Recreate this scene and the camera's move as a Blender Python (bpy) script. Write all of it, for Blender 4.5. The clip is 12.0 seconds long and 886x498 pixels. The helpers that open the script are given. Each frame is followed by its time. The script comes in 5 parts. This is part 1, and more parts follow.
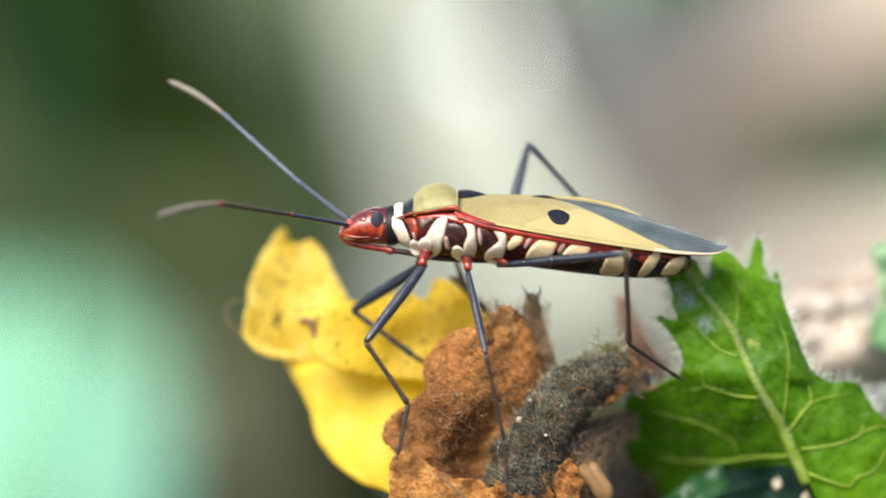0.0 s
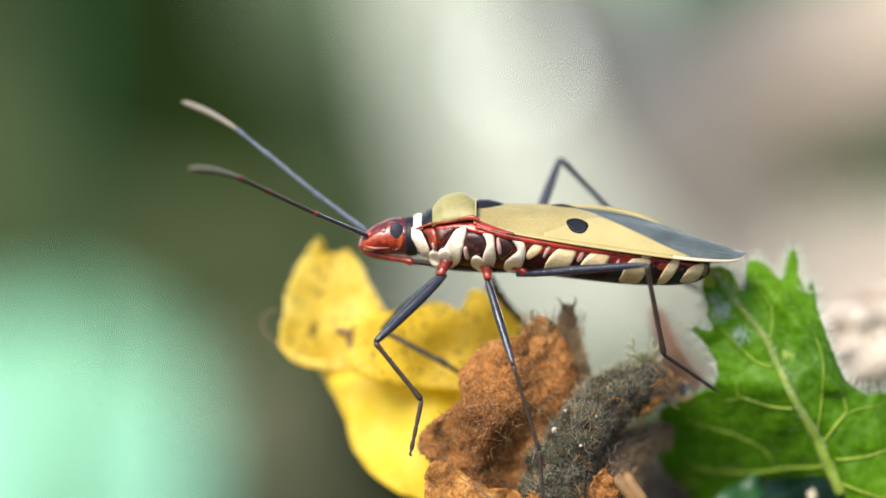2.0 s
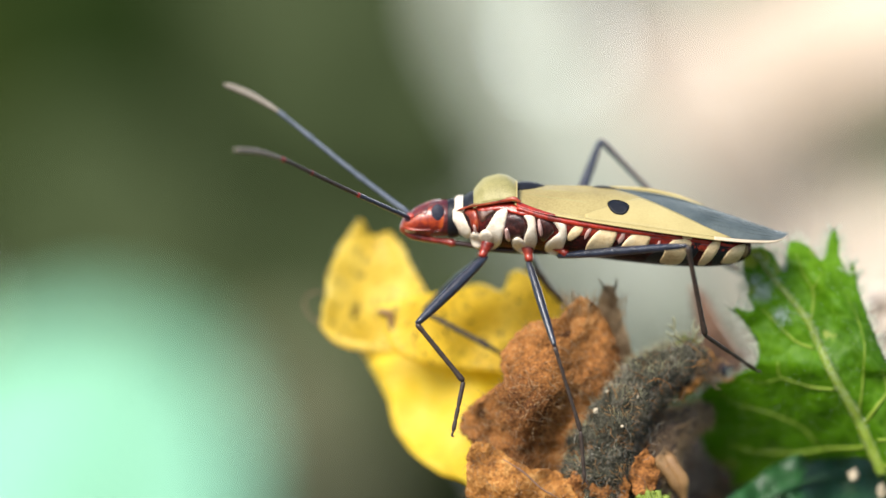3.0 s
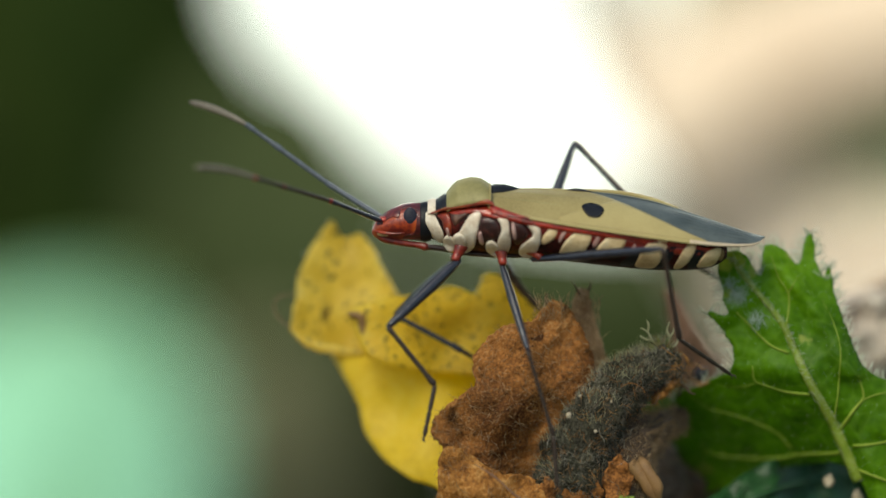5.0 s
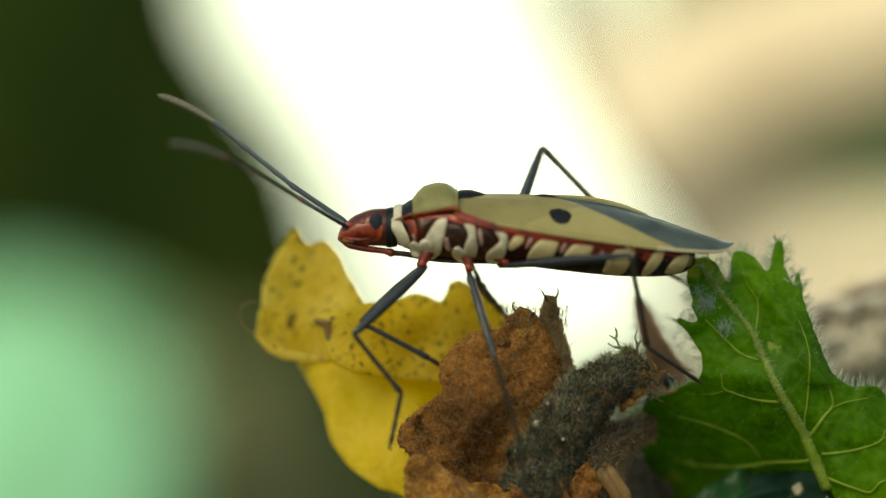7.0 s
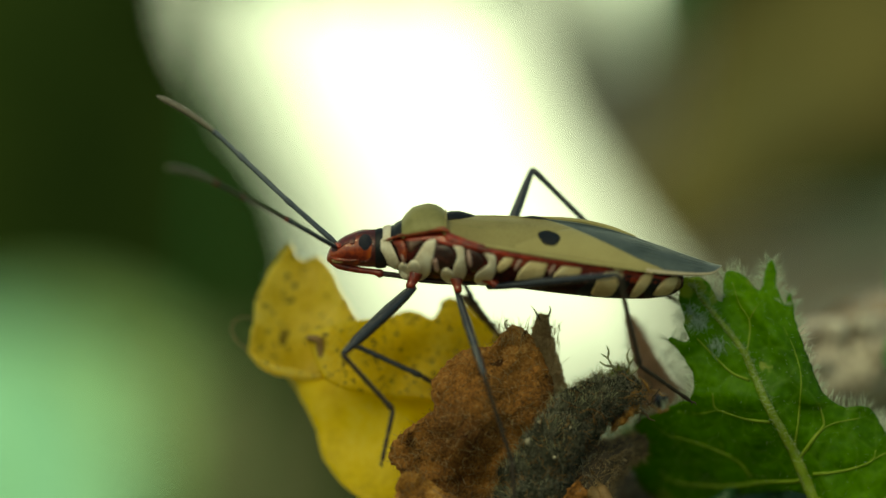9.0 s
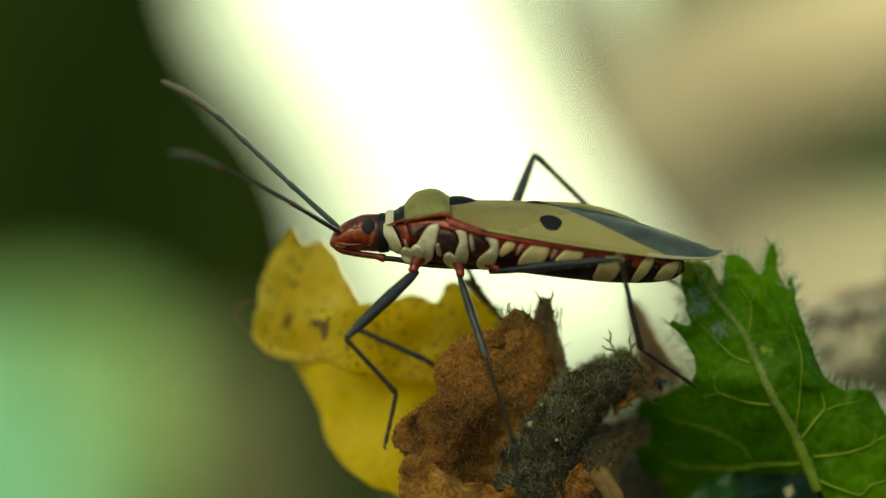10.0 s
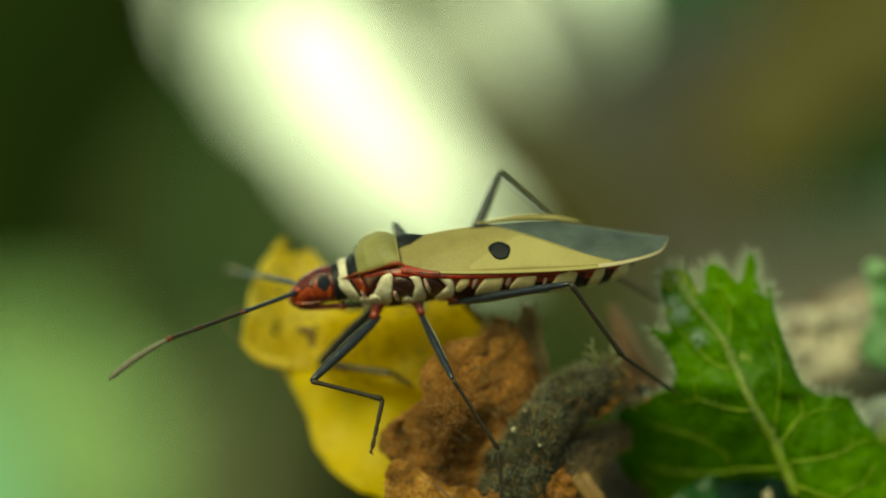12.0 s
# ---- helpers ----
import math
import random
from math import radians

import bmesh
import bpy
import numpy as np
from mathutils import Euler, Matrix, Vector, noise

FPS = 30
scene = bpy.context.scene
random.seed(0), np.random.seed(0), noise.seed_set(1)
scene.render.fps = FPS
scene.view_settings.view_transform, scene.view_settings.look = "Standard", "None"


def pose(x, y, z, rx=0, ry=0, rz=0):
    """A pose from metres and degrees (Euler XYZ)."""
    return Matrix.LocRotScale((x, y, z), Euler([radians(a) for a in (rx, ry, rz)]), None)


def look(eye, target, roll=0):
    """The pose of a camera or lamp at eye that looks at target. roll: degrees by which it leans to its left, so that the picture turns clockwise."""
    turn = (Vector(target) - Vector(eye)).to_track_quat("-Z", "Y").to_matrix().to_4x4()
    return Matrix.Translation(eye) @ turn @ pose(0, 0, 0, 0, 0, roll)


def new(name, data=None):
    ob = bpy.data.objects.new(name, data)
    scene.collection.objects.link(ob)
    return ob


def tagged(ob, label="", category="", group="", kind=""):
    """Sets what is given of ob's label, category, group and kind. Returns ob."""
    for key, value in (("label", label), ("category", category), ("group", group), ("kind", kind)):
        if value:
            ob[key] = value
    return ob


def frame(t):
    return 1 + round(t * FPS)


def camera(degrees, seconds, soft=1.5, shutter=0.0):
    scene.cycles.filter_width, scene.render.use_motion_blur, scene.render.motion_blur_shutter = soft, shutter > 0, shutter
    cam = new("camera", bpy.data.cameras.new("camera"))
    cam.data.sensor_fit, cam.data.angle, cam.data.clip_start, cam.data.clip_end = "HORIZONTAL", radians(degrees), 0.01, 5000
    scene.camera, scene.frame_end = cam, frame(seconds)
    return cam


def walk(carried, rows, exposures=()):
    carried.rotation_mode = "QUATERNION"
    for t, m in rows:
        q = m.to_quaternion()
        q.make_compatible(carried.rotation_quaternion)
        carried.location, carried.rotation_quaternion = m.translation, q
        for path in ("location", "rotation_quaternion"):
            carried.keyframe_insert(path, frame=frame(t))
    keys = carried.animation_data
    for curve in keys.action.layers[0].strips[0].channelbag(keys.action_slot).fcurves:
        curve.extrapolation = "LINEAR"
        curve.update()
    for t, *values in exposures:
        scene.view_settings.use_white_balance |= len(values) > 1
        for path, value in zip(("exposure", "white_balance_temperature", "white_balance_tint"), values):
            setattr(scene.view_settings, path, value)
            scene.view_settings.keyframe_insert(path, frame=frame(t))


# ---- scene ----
import mathutils.geometry

cam = camera(16, 12.0, soft=1.5, shutter=0.5)
cam.data.dof.use_dof = True
cam.data.dof.focus_distance = 0.1454
cam.data.dof.aperture_fstop = 13.8

# stops, kelvin and tint: the light grows dimmer and greener
EXPOSURES = [(0.0, 0.46, 6600, 11), (3.2, 0.38, 6600, 11), (4.8, -0.08, 7000, 5), (5.5, -0.3, 8000, -3), (6.0, -0.35, 8500, -7), (6.5, -0.4, 9200, -12), (7.0, -0.22, 8900, -12), (7.2, -0.2, 8900, -12), (8.8, -0.58, 10600, -25), (10.0, -0.57, 11000, -27), (10.5, -0.86, 12200, -38), (11.0, -0.58, 11500, -34), (11.5, -0.66, 12200, -38), (12.0, -0.56, 12200, -34)]
walk(cam, [
    (0, look((0, -0.146766, 0), (0.001247, 0, 0.000508), -0.21)),
    (0.5, look((0, -0.146225, 0), (-0.000550, 0, 0.001277), -0.13)),
    (1, look((0, -0.146532, 0), (-0.000368, 0, -0.000050), -0.1)),
    (1.5, look((0, -0.146825, 0), (0.000000, 0, 0.000000), 0)),
    (2, look((0, -0.147193, 0), (-0.000414, 0, 0.001003), -0.08)),
    (2.5, look((0, -0.147533, 0), (0.002944, 0, 0.000225), -0.38)),
    (3, look((0, -0.147607, 0), (-0.002355, 0, 0.000148), -0.22)),
    (3.2, look((0, -0.148293, 0), (-0.002023, 0, 0.000019), -0.27)),
    (4.8, look((0, -0.146182, 0), (-0.001399, 0, 0.001027), 0.07)),
    (5, look((0, -0.145877, 0), (-0.001043, 0, 0.000251), -0.05)),
    (5.5, look((0, -0.144115, 0), (-0.001591, 0, -0.000116), -0.04)),
    (6, look((0, -0.144570, 0), (-0.000676, 0, 0.000886), -0.06)),
    (6.5, look((0, -0.144513, 0), (-0.000311, 0, -0.000466), -0.06)),
    (7, look((0, -0.144655, 0), (0.000493, 0, 0.000545), 0.0)),
    (7.2, look((0, -0.144941, 0), (0.000377, 0, 0.000325), 0.05)),
    (8.8, look((0, -0.144655, 0), (0.000283, 0, 0.000428), 0.4)),
    (9, look((0, -0.144941, 0), (0.000818, 0, 0.001359), 0.4)),
    (9.5, look((0, -0.145515, 0), (0.000636, 0, 0.001090), 0.4)),
    (10, look((0, -0.145804, 0), (0.000685, 0, 0.000625), 0.4)),
    (10.5, look((0, -0.147563, 0), (0.001812, 0, 0.001296), 0.4)),
    (11, look((0, -0.148158, 0), (0.002284, 0, 0.001694), 0.4)),
    (11.5, look((0, -0.148458, 0), (0.000700, 0, 0.001778), 0.4)),
    (12, look((0, -0.148759, 0), (0.001371, 0, 0.001051), 0.4)),
], EXPOSURES)


# ---- light ----
world = bpy.data.worlds.new("sky")
scene.world = world
world.use_nodes = True
wn, wl = world.node_tree.nodes, world.node_tree.links
sky = wn.new("ShaderNodeTexSky")
sky.sky_type, sky.sun_disc = "NISHITA", False
sky.sun_elevation, sky.sun_rotation = radians(58), radians(200)
wl.new(sky.outputs[0], wn["Background"].inputs[0])
wn["Background"].inputs[1].default_value = 0.15
sun = new("sun", bpy.data.lights.new("sun", "SUN"))
sun.data.energy, sun.data.angle, sun.data.color = 5.0, radians(32), (1.0, 0.95, 0.86)
sun.matrix_world = look((-0.42, -0.74, 0.64), (0, 0, 0))

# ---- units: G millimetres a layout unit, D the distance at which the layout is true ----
MM, G, D = 0.001, 0.02632, 146.83


def flat(u, v, y=0.0):
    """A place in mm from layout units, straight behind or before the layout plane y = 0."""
    return Vector(((u - 784) * G, y, (441 - v) * G))


def at(u, v, y=0.0):
    """The same way seen from the eye, carried to the depth y."""
    return Vector(((u - 784) * G * (D + y) / D, y, (441 - v) * G * (D + y) / D))


# ---- materials ----
def surface(name, colours, rough=0.5, grain=4.0, bump=0.05, coat=0.0, translucent=0.0, fine=25.0, specular=0.5, sheen=0.0, spots=None, metal=0.0, cells=0.0, weight=0.35):
    """Colours mixed by noise at two scales (grain and fine are in cycles per mm), with relief of that grain."""
    m = bpy.data.materials.new(name)
    m.use_nodes = True
    n, l = m.node_tree.nodes, m.node_tree.links
    p = n["Principled BSDF"]
    tc = n.new("ShaderNodeTexCoord")
    big, small = n.new("ShaderNodeTexNoise"), n.new("ShaderNodeTexNoise")
    for node, scale, detail in ((big, grain, 6), (small, fine, 3)):
        node.inputs["Scale"].default_value, node.inputs["Detail"].default_value = scale * 1000, detail
        l.new(tc.outputs["Object"], node.inputs["Vector"])
    mixed = n.new("ShaderNodeMath")
    mixed.operation = "MULTIPLY_ADD"
    mixed.inputs[1].default_value = weight
    l.new(small.outputs["Fac"], mixed.inputs[0])
    scaled = n.new("ShaderNodeMath")
    scaled.operation = "MULTIPLY"
    scaled.inputs[1].default_value = 1 - weight
    l.new(big.outputs["Fac"], scaled.inputs[0])
    l.new(scaled.outputs[0], mixed.inputs[2])
    ramp = n.new("ShaderNodeValToRGB")
    while len(ramp.color_ramp.elements) < len(colours):
        ramp.color_ramp.elements.new(0.5)
    for i, c in enumerate(colours):
        ramp.color_ramp.elements[i].position = 0.32 + 0.36 * i / max(1, len(colours) - 1)
        ramp.color_ramp.elements[i].color = (*c, 1)
    l.new(mixed.outputs[0], ramp.inputs[0])
    colour = ramp.outputs[0]
    if spots:
        scale, size, tone = spots
        vor = n.new("ShaderNodeTexNoise")
        vor.inputs["Scale"].default_value, vor.inputs["Detail"].default_value, vor.inputs["Roughness"].default_value, vor.inputs["Distortion"].default_value = scale * 1000, 4, 0.62, 0.6
        l.new(tc.outputs["Object"], vor.inputs["Vector"])
        edge = n.new("ShaderNodeValToRGB")
        edge.color_ramp.elements[0].position, edge.color_ramp.elements[1].position = size, size + 0.03
        l.new(vor.outputs["Fac"], edge.inputs[0])
        mix = n.new("ShaderNodeMix")
        mix.data_type = "RGBA"
        l.new(edge.outputs[0], mix.inputs["Factor"])
        l.new(colour, mix.inputs["A"])
        mix.inputs["B"].default_value = (*tone, 1)
        colour = mix.outputs["Result"]
    height = mixed.outputs[0]
    if cells:
        # a net of fine veins between raised cushions
        net, thin, lift = n.new("ShaderNodeTexVoronoi"), n.new("ShaderNodeValToRGB"), n.new("ShaderNodeMath")
        net.feature = "DISTANCE_TO_EDGE"
        net.inputs["Scale"].default_value = cells * 1000
        l.new(tc.outputs["Object"], net.inputs["Vector"])
        thin.color_ramp.elements[0].color, thin.color_ramp.elements[1].color = (1, 1, 1, 1), (0, 0, 0, 1)
        thin.color_ramp.elements[1].position = 0.09
        l.new(net.outputs["Distance"], thin.inputs[0])
        mix = n.new("ShaderNodeMix")
        mix.data_type = "RGBA"
        half = n.new("ShaderNodeMath")
        half.operation, half.inputs[1].default_value = "MULTIPLY", 0.22
        l.new(thin.outputs[0], half.inputs[0])
        l.new(half.outputs[0], mix.inputs["Factor"])
        l.new(colour, mix.inputs["A"])
        mix.inputs["B"].default_value = (0.26, 0.46, 0.06, 1)
        colour = mix.outputs["Result"]
        lift.operation, lift.inputs[1].default_value = "MULTIPLY_ADD", 1.2
        l.new(net.outputs["Distance"], lift.inputs[0])
        l.new(height, lift.inputs[2])
        height = lift.outputs[0]
    l.new(colour, p.inputs["Base Color"])
    p.inputs["Roughness"].default_value, p.inputs["Metallic"].default_value = rough, metal
    p.inputs["Coat Weight"].default_value, p.inputs["Coat Roughness"].default_value = coat, 0.12
    p.inputs["Specular IOR Level"].default_value, p.inputs["Sheen Weight"].default_value = specular, sheen
    if bump:
        b = n.new("ShaderNodeBump")
        b.inputs["Strength"].default_value, b.inputs["Distance"].default_value = 0.8, bump * MM
        l.new(height, b.inputs["Height"])
        l.new(b.outputs[0], p.inputs["Normal"])
    if translucent:
        tr, mx = n.new("ShaderNodeBsdfTranslucent"), n.new("ShaderNodeMixShader")
        l.new(colour, tr.inputs["Color"])
        mx.inputs[0].default_value = translucent
        l.new(p.outputs[0], mx.inputs[1])
        l.new(tr.outputs[0], mx.inputs[2])
        l.new(mx.outputs[0], n["Material Output"].inputs[0])
    return m


COXA = surface("dark_red_chitin", [(0.06, 0.006, 0.006), (0.20, 0.016, 0.009), (0.42, 0.05, 0.022)], 0.34, 2.2, 0.06, coat=0.35, fine=8)
CROWN = surface("maroon_crown", [(0.03, 0.007, 0.010), (0.10, 0.014, 0.014), (0.24, 0.03, 0.016)], 0.36, 1.6, 0.06, coat=0.3, fine=7)
MARGIN = surface("orange_margin", [(0.10, 0.010, 0.006), (0.27, 0.03, 0.010), (0.42, 0.10, 0.03)], 0.4, 1.6, 0.06, coat=0.2, fine=8)
SIDEBROWN = surface("brown_side", [(0.035, 0.014, 0.012), (0.09, 0.036, 0.024), (0.17, 0.08, 0.045)], 0.45, 2.4, 0.08, coat=0.15, fine=9)
BG_YGREEN = surface("far_yellow_green_leaf", [(0.09, 0.16, 0.06), (0.22, 0.36, 0.15), (0.33, 0.50, 0.25)], 0.9, 0.016, 0, fine=0.03)
# dark colour of the two leaves added to darken the background
BG_SHADE = surface("far_darkening_leaf", [(0.015, 0.025, 0.008), (0.04, 0.055, 0.022), (0.075, 0.095, 0.045)], 0.9, 0.012, 0, fine=0.05, specular=0.1)
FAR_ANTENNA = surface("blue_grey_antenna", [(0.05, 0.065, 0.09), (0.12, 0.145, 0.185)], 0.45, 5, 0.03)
RED = surface("red_chitin", [(0.09, 0.007, 0.005), (0.34, 0.02, 0.008), (0.52, 0.045, 0.014)], 0.34, 1.4, 0.06, coat=0.35, fine=8)
HEADRED = surface("head_chitin", [(0.048, 0.007, 0.008), (0.19, 0.017, 0.010), (0.40, 0.057, 0.014), (0.53, 0.13, 0.02)], 0.34, 1.1, 0.06, coat=0.4, fine=6)
MAROON = surface("maroon_chitin", [(0.007, 0.004, 0.005), (0.022, 0.007, 0.007), (0.06, 0.010, 0.009), (0.18, 0.022, 0.012)], 0.55, 1.6, 0.12, specular=0.12, fine=7)
DARKPLATE = surface("dark_plate", [(0.010, 0.005, 0.006), (0.035, 0.010, 0.010), (0.10, 0.028, 0.022)], 0.4, 2.6, 0.08, coat=0.2, fine=10, weight=0.45)
BLACK = surface("black_chitin", [(0.005, 0.006, 0.009), (0.014, 0.015, 0.02)], 0.5, 3, 0.03, specular=0.3)
LEG = surface("blue_black_chitin", [(0.007, 0.009, 0.016), (0.022, 0.028, 0.050)], 0.3, 3, 0.07, coat=0.5, fine=12)
TARSUS = surface("brown_black_chitin", [(0.02, 0.014, 0.012), (0.06, 0.04, 0.03)], 0.5, 5, 0.03)
CREAM = surface("cream_chitin", [(0.61, 0.42, 0.21), (0.82, 0.63, 0.36), (0.89, 0.74, 0.49)], 0.5, 1.5, 0.05, fine=9)
WHITE = surface("white_chitin", [(0.60, 0.47, 0.34), (0.80, 0.70, 0.56), (0.88, 0.81, 0.70)], 0.5, 1.8, 0.05, fine=9)
KHAKI = surface("khaki_wing", [(0.23, 0.178, 0.064), (0.34, 0.272, 0.108), (0.415, 0.347, 0.147)], 0.5, 0.35, 0.03, fine=10)
CLAVUS = surface("pale_khaki_wing", [(0.36, 0.285, 0.11), (0.46, 0.38, 0.165)], 0.5, 0.6, 0.02, fine=12)
OLIVE = surface("olive_shield", [(0.17, 0.15, 0.052), (0.285, 0.255, 0.098), (0.365, 0.325, 0.14)], 0.55, 0.8, 0.04, fine=16)
MEMBRANE = surface("slate_membrane", [(0.038, 0.052, 0.052), (0.075, 0.094, 0.092), (0.115, 0.138, 0.132)], 0.45, 0.8, 0.02, fine=12)
PALE = surface("pale_wing_edge", [(0.50, 0.39, 0.26), (0.64, 0.53, 0.38)], 0.5, 3, 0.02)
EYE = surface("eye", [(0.010, 0.011, 0.022), (0.028, 0.030, 0.050)], 0.55, 12, 0.02, specular=0.3)
ANT_TIP = surface("pale_antenna_tip", [(0.12, 0.10, 0.08), (0.26, 0.23, 0.18)], 0.6, 5, 0.03)
YELLOW = surface("yellow_leaf", [(0.68, 0.50, 0.030), (0.90, 0.70, 0.050), (0.94, 0.80, 0.15)], 0.5, 0.16, 0.05, translucent=0.55, fine=3, spots=(0.30, 0.66, (0.60, 0.38, 0.05)))
YELLOW_SPECK = surface("specked_yellow_leaf", [(0.68, 0.49, 0.025), (0.88, 0.66, 0.045), (0.93, 0.77, 0.12)], 0.5, 0.3, 0.07, translucent=0.55, fine=4, spots=(3.4, 0.60, (0.05, 0.024, 0.012)))
YELLOW_PALE = surface("pale_yellow_leaf", [(0.70, 0.50, 0.04), (0.89, 0.70, 0.12), (0.94, 0.82, 0.28)], 0.5, 0.35, 0.08, translucent=0.55, fine=4, spots=(2.4, 0.595, (0.07, 0.038, 0.015)))
BROWN = surface("dry_brown_leaf", [(0.05, 0.020, 0.010), (0.17, 0.068, 0.022), (0.43, 0.18, 0.050), (0.62, 0.37, 0.16)], 0.9, 0.26, 0.3, translucent=0.15, fine=7, weight=0.4, specular=0.2, spots=(0.7, 0.63, (0.09, 0.036, 0.014)))
TAN = surface("dry_tan_leaf", [(0.24, 0.14, 0.07), (0.62, 0.45, 0.27), (0.80, 0.66, 0.47)], 0.85, 0.8, 0.35, fine=6, weight=0.5, translucent=0.5)
TANHAIR = surface("tan_fuzz", [(0.16, 0.09, 0.045), (0.46, 0.32, 0.18), (0.70, 0.55, 0.38)], 0.9, 3.5, 0, specular=0.15, fine=11, translucent=0.25)
ORANGE = surface("dry_orange_leaf", [(0.10, 0.035, 0.012), (0.46, 0.19, 0.035), (0.76, 0.44, 0.15)], 0.8, 1.0, 0.3, weight=0.5, translucent=0.25, fine=6)
GREY = surface("grey_fuzzy_stalk", [(0.009, 0.009, 0.006), (0.040, 0.040, 0.028), (0.15, 0.14, 0.10)], 0.95, 1.8, 0.25, fine=9, weight=0.5, specular=0.1)
GREYHAIR = surface("grey_fuzz", [(0.010, 0.009, 0.007), (0.080, 0.073, 0.057), (0.23, 0.215, 0.172), (0.56, 0.53, 0.45)], 0.9, 0.75, 0, specular=0.1, fine=9, weight=0.35)
BROWNHAIR = surface("brown_fuzz", [(0.06, 0.022, 0.009), (0.27, 0.115, 0.036), (0.52, 0.27, 0.090), (0.70, 0.48, 0.26)], 0.9, 0.42, 0, specular=0.15, fine=9, translucent=0.2, weight=0.35)
WHITEHAIR = surface("white_fuzz", [(0.75, 0.8, 0.66), (0.9, 0.92, 0.84)], 0.6, 2, 0, translucent=0.65)
GREEN = surface("green_leaf", [(0.055, 0.165, 0.003), (0.12, 0.30, 0.006), (0.21, 0.43, 0.012)], 0.5, 0.16, 0.10, translucent=0.55, fine=3.0, coat=0.0, specular=0.3, spots=(0.22, 0.64, (0.38, 0.46, 0.09)), cells=0.8)
VEIN = surface("leaf_vein", [(0.20, 0.33, 0.020), (0.38, 0.50, 0.065)], 0.6, 1.5, 0.08, translucent=0.35)
# dark greens with the shade under the green leaf put into them
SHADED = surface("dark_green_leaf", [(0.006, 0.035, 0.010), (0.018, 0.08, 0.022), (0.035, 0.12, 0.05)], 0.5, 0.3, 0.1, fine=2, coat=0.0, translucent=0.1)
BARK = surface("pale_bark", [(0.12, 0.085, 0.055), (0.58, 0.49, 0.40), (0.88, 0.82, 0.73)], 0.9, 0.42, 0.6, fine=3, weight=0.5, spots=(0.6, 0.60, (0.05, 0.038, 0.025)))
PALEGREEN = surface("pale_green_leaf", [(0.06, 0.22, 0.06), (0.22, 0.42, 0.20), (0.5, 0.62, 0.42)], 0.45, 0.35, 0.15, translucent=0.35, fine=2, coat=0.2)
MIDBARK = surface("brown_bark", [(0.04, 0.028, 0.018), (0.15, 0.11, 0.08), (0.32, 0.25, 0.19)], 0.95, 0.6, 0.5, fine=3, weight=0.5)
STREAK = surface("brown_wing_streak", [(0.14, 0.09, 0.035), (0.22, 0.15, 0.07)], 0.5, 3, 0.02)
STALK = surface("dark_bark", [(0.03, 0.02, 0.012), (0.10, 0.065, 0.04), (0.22, 0.15, 0.1)], 0.9, 0.5, 0.3, fine=3)
PINK = surface("pinkish_dry_bract", [(0.16, 0.08, 0.05), (0.46, 0.28, 0.19)], 0.8, 0.5, 0.1, translucent=0.3)
SEED = surface("tan_seed", [(0.16, 0.08, 0.03), (0.42, 0.25, 0.10)], 0.6, 0.6, 0.05)
PALETWIG = surface("pale_twig", [(0.30, 0.30, 0.16), (0.72, 0.70, 0.48)], 0.7, 2, 0.05, translucent=0.4)
# pale hairs; the leaf's bluish-white glint is put into their colour
WEB = surface("pale_web_glint", [(0.40, 0.58, 0.46), (0.74, 0.86, 0.80)], 0.3, 5, 0.0, translucent=0.4)
PINKISH = surface("pinkish_chitin", [(0.42, 0.22, 0.19), (0.62, 0.42, 0.38)], 0.4, 2, 0.05, coat=0.2)
BUD = surface("pale_bud", [(0.26, 0.20, 0.12), (0.66, 0.58, 0.44)], 0.7, 0.8, 0.05)
SPROUT = surface("lime_sprout", [(0.14, 0.22, 0.02), (0.34, 0.44, 0.08)], 0.6, 1.5, 0.06, translucent=0.3)
# near-black greens: the foliage's shade is put into its colour
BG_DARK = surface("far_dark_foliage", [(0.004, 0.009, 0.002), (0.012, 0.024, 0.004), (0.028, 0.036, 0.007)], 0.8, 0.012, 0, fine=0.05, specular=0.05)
BG_TEAL = surface("far_teal_leaf", [(0.12, 0.26, 0.13), (0.23, 0.52, 0.35), (0.34, 0.70, 0.54)], 0.9, 0.016, 0, fine=0.03)
BG_GREEN = surface("far_green_leaf", [(0.008, 0.05, 0.015), (0.022, 0.11, 0.04)], 0.8, 0.015, 0, fine=0.06, specular=0.05)
BG_STEM = surface("far_dry_stem", [(0.56, 0.44, 0.33), (0.78, 0.66, 0.54), (0.85, 0.76, 0.66)], 0.9, 0.012, 0, fine=0.08)
BG_PALE = surface("far_pale_cover", [(0.32, 0.38, 0.29), (0.47, 0.50, 0.42), (0.54, 0.54, 0.47)], 0.6, 0.012, 0, fine=0.05)
# olive of the covers that imitate shade on the dry stem
BG_OLIVE = surface("far_olive_cover", [(0.03, 0.04, 0.008), (0.11, 0.095, 0.025), (0.20, 0.16, 0.05)], 0.8, 0.012, 0, fine=0.05, translucent=0.2)
BG_TRUNK = surface("far_brown_stem", [(0.50, 0.40, 0.30), (0.72, 0.62, 0.52), (0.82, 0.74, 0.65)], 0.9, 0.012, 0, fine=0.08)
BG_MID = surface("far_mid_green_leaf", [(0.038, 0.062, 0.027), (0.08, 0.12, 0.06), (0.15, 0.20, 0.12)], 0.9, 0.012, 0, fine=0.05, specular=0.1)
BG_GREY = surface("far_grey_leaf", [(0.09, 0.09, 0.05), (0.19, 0.20, 0.12)], 0.9, 0.012, 0, fine=0.05, specular=0.1)
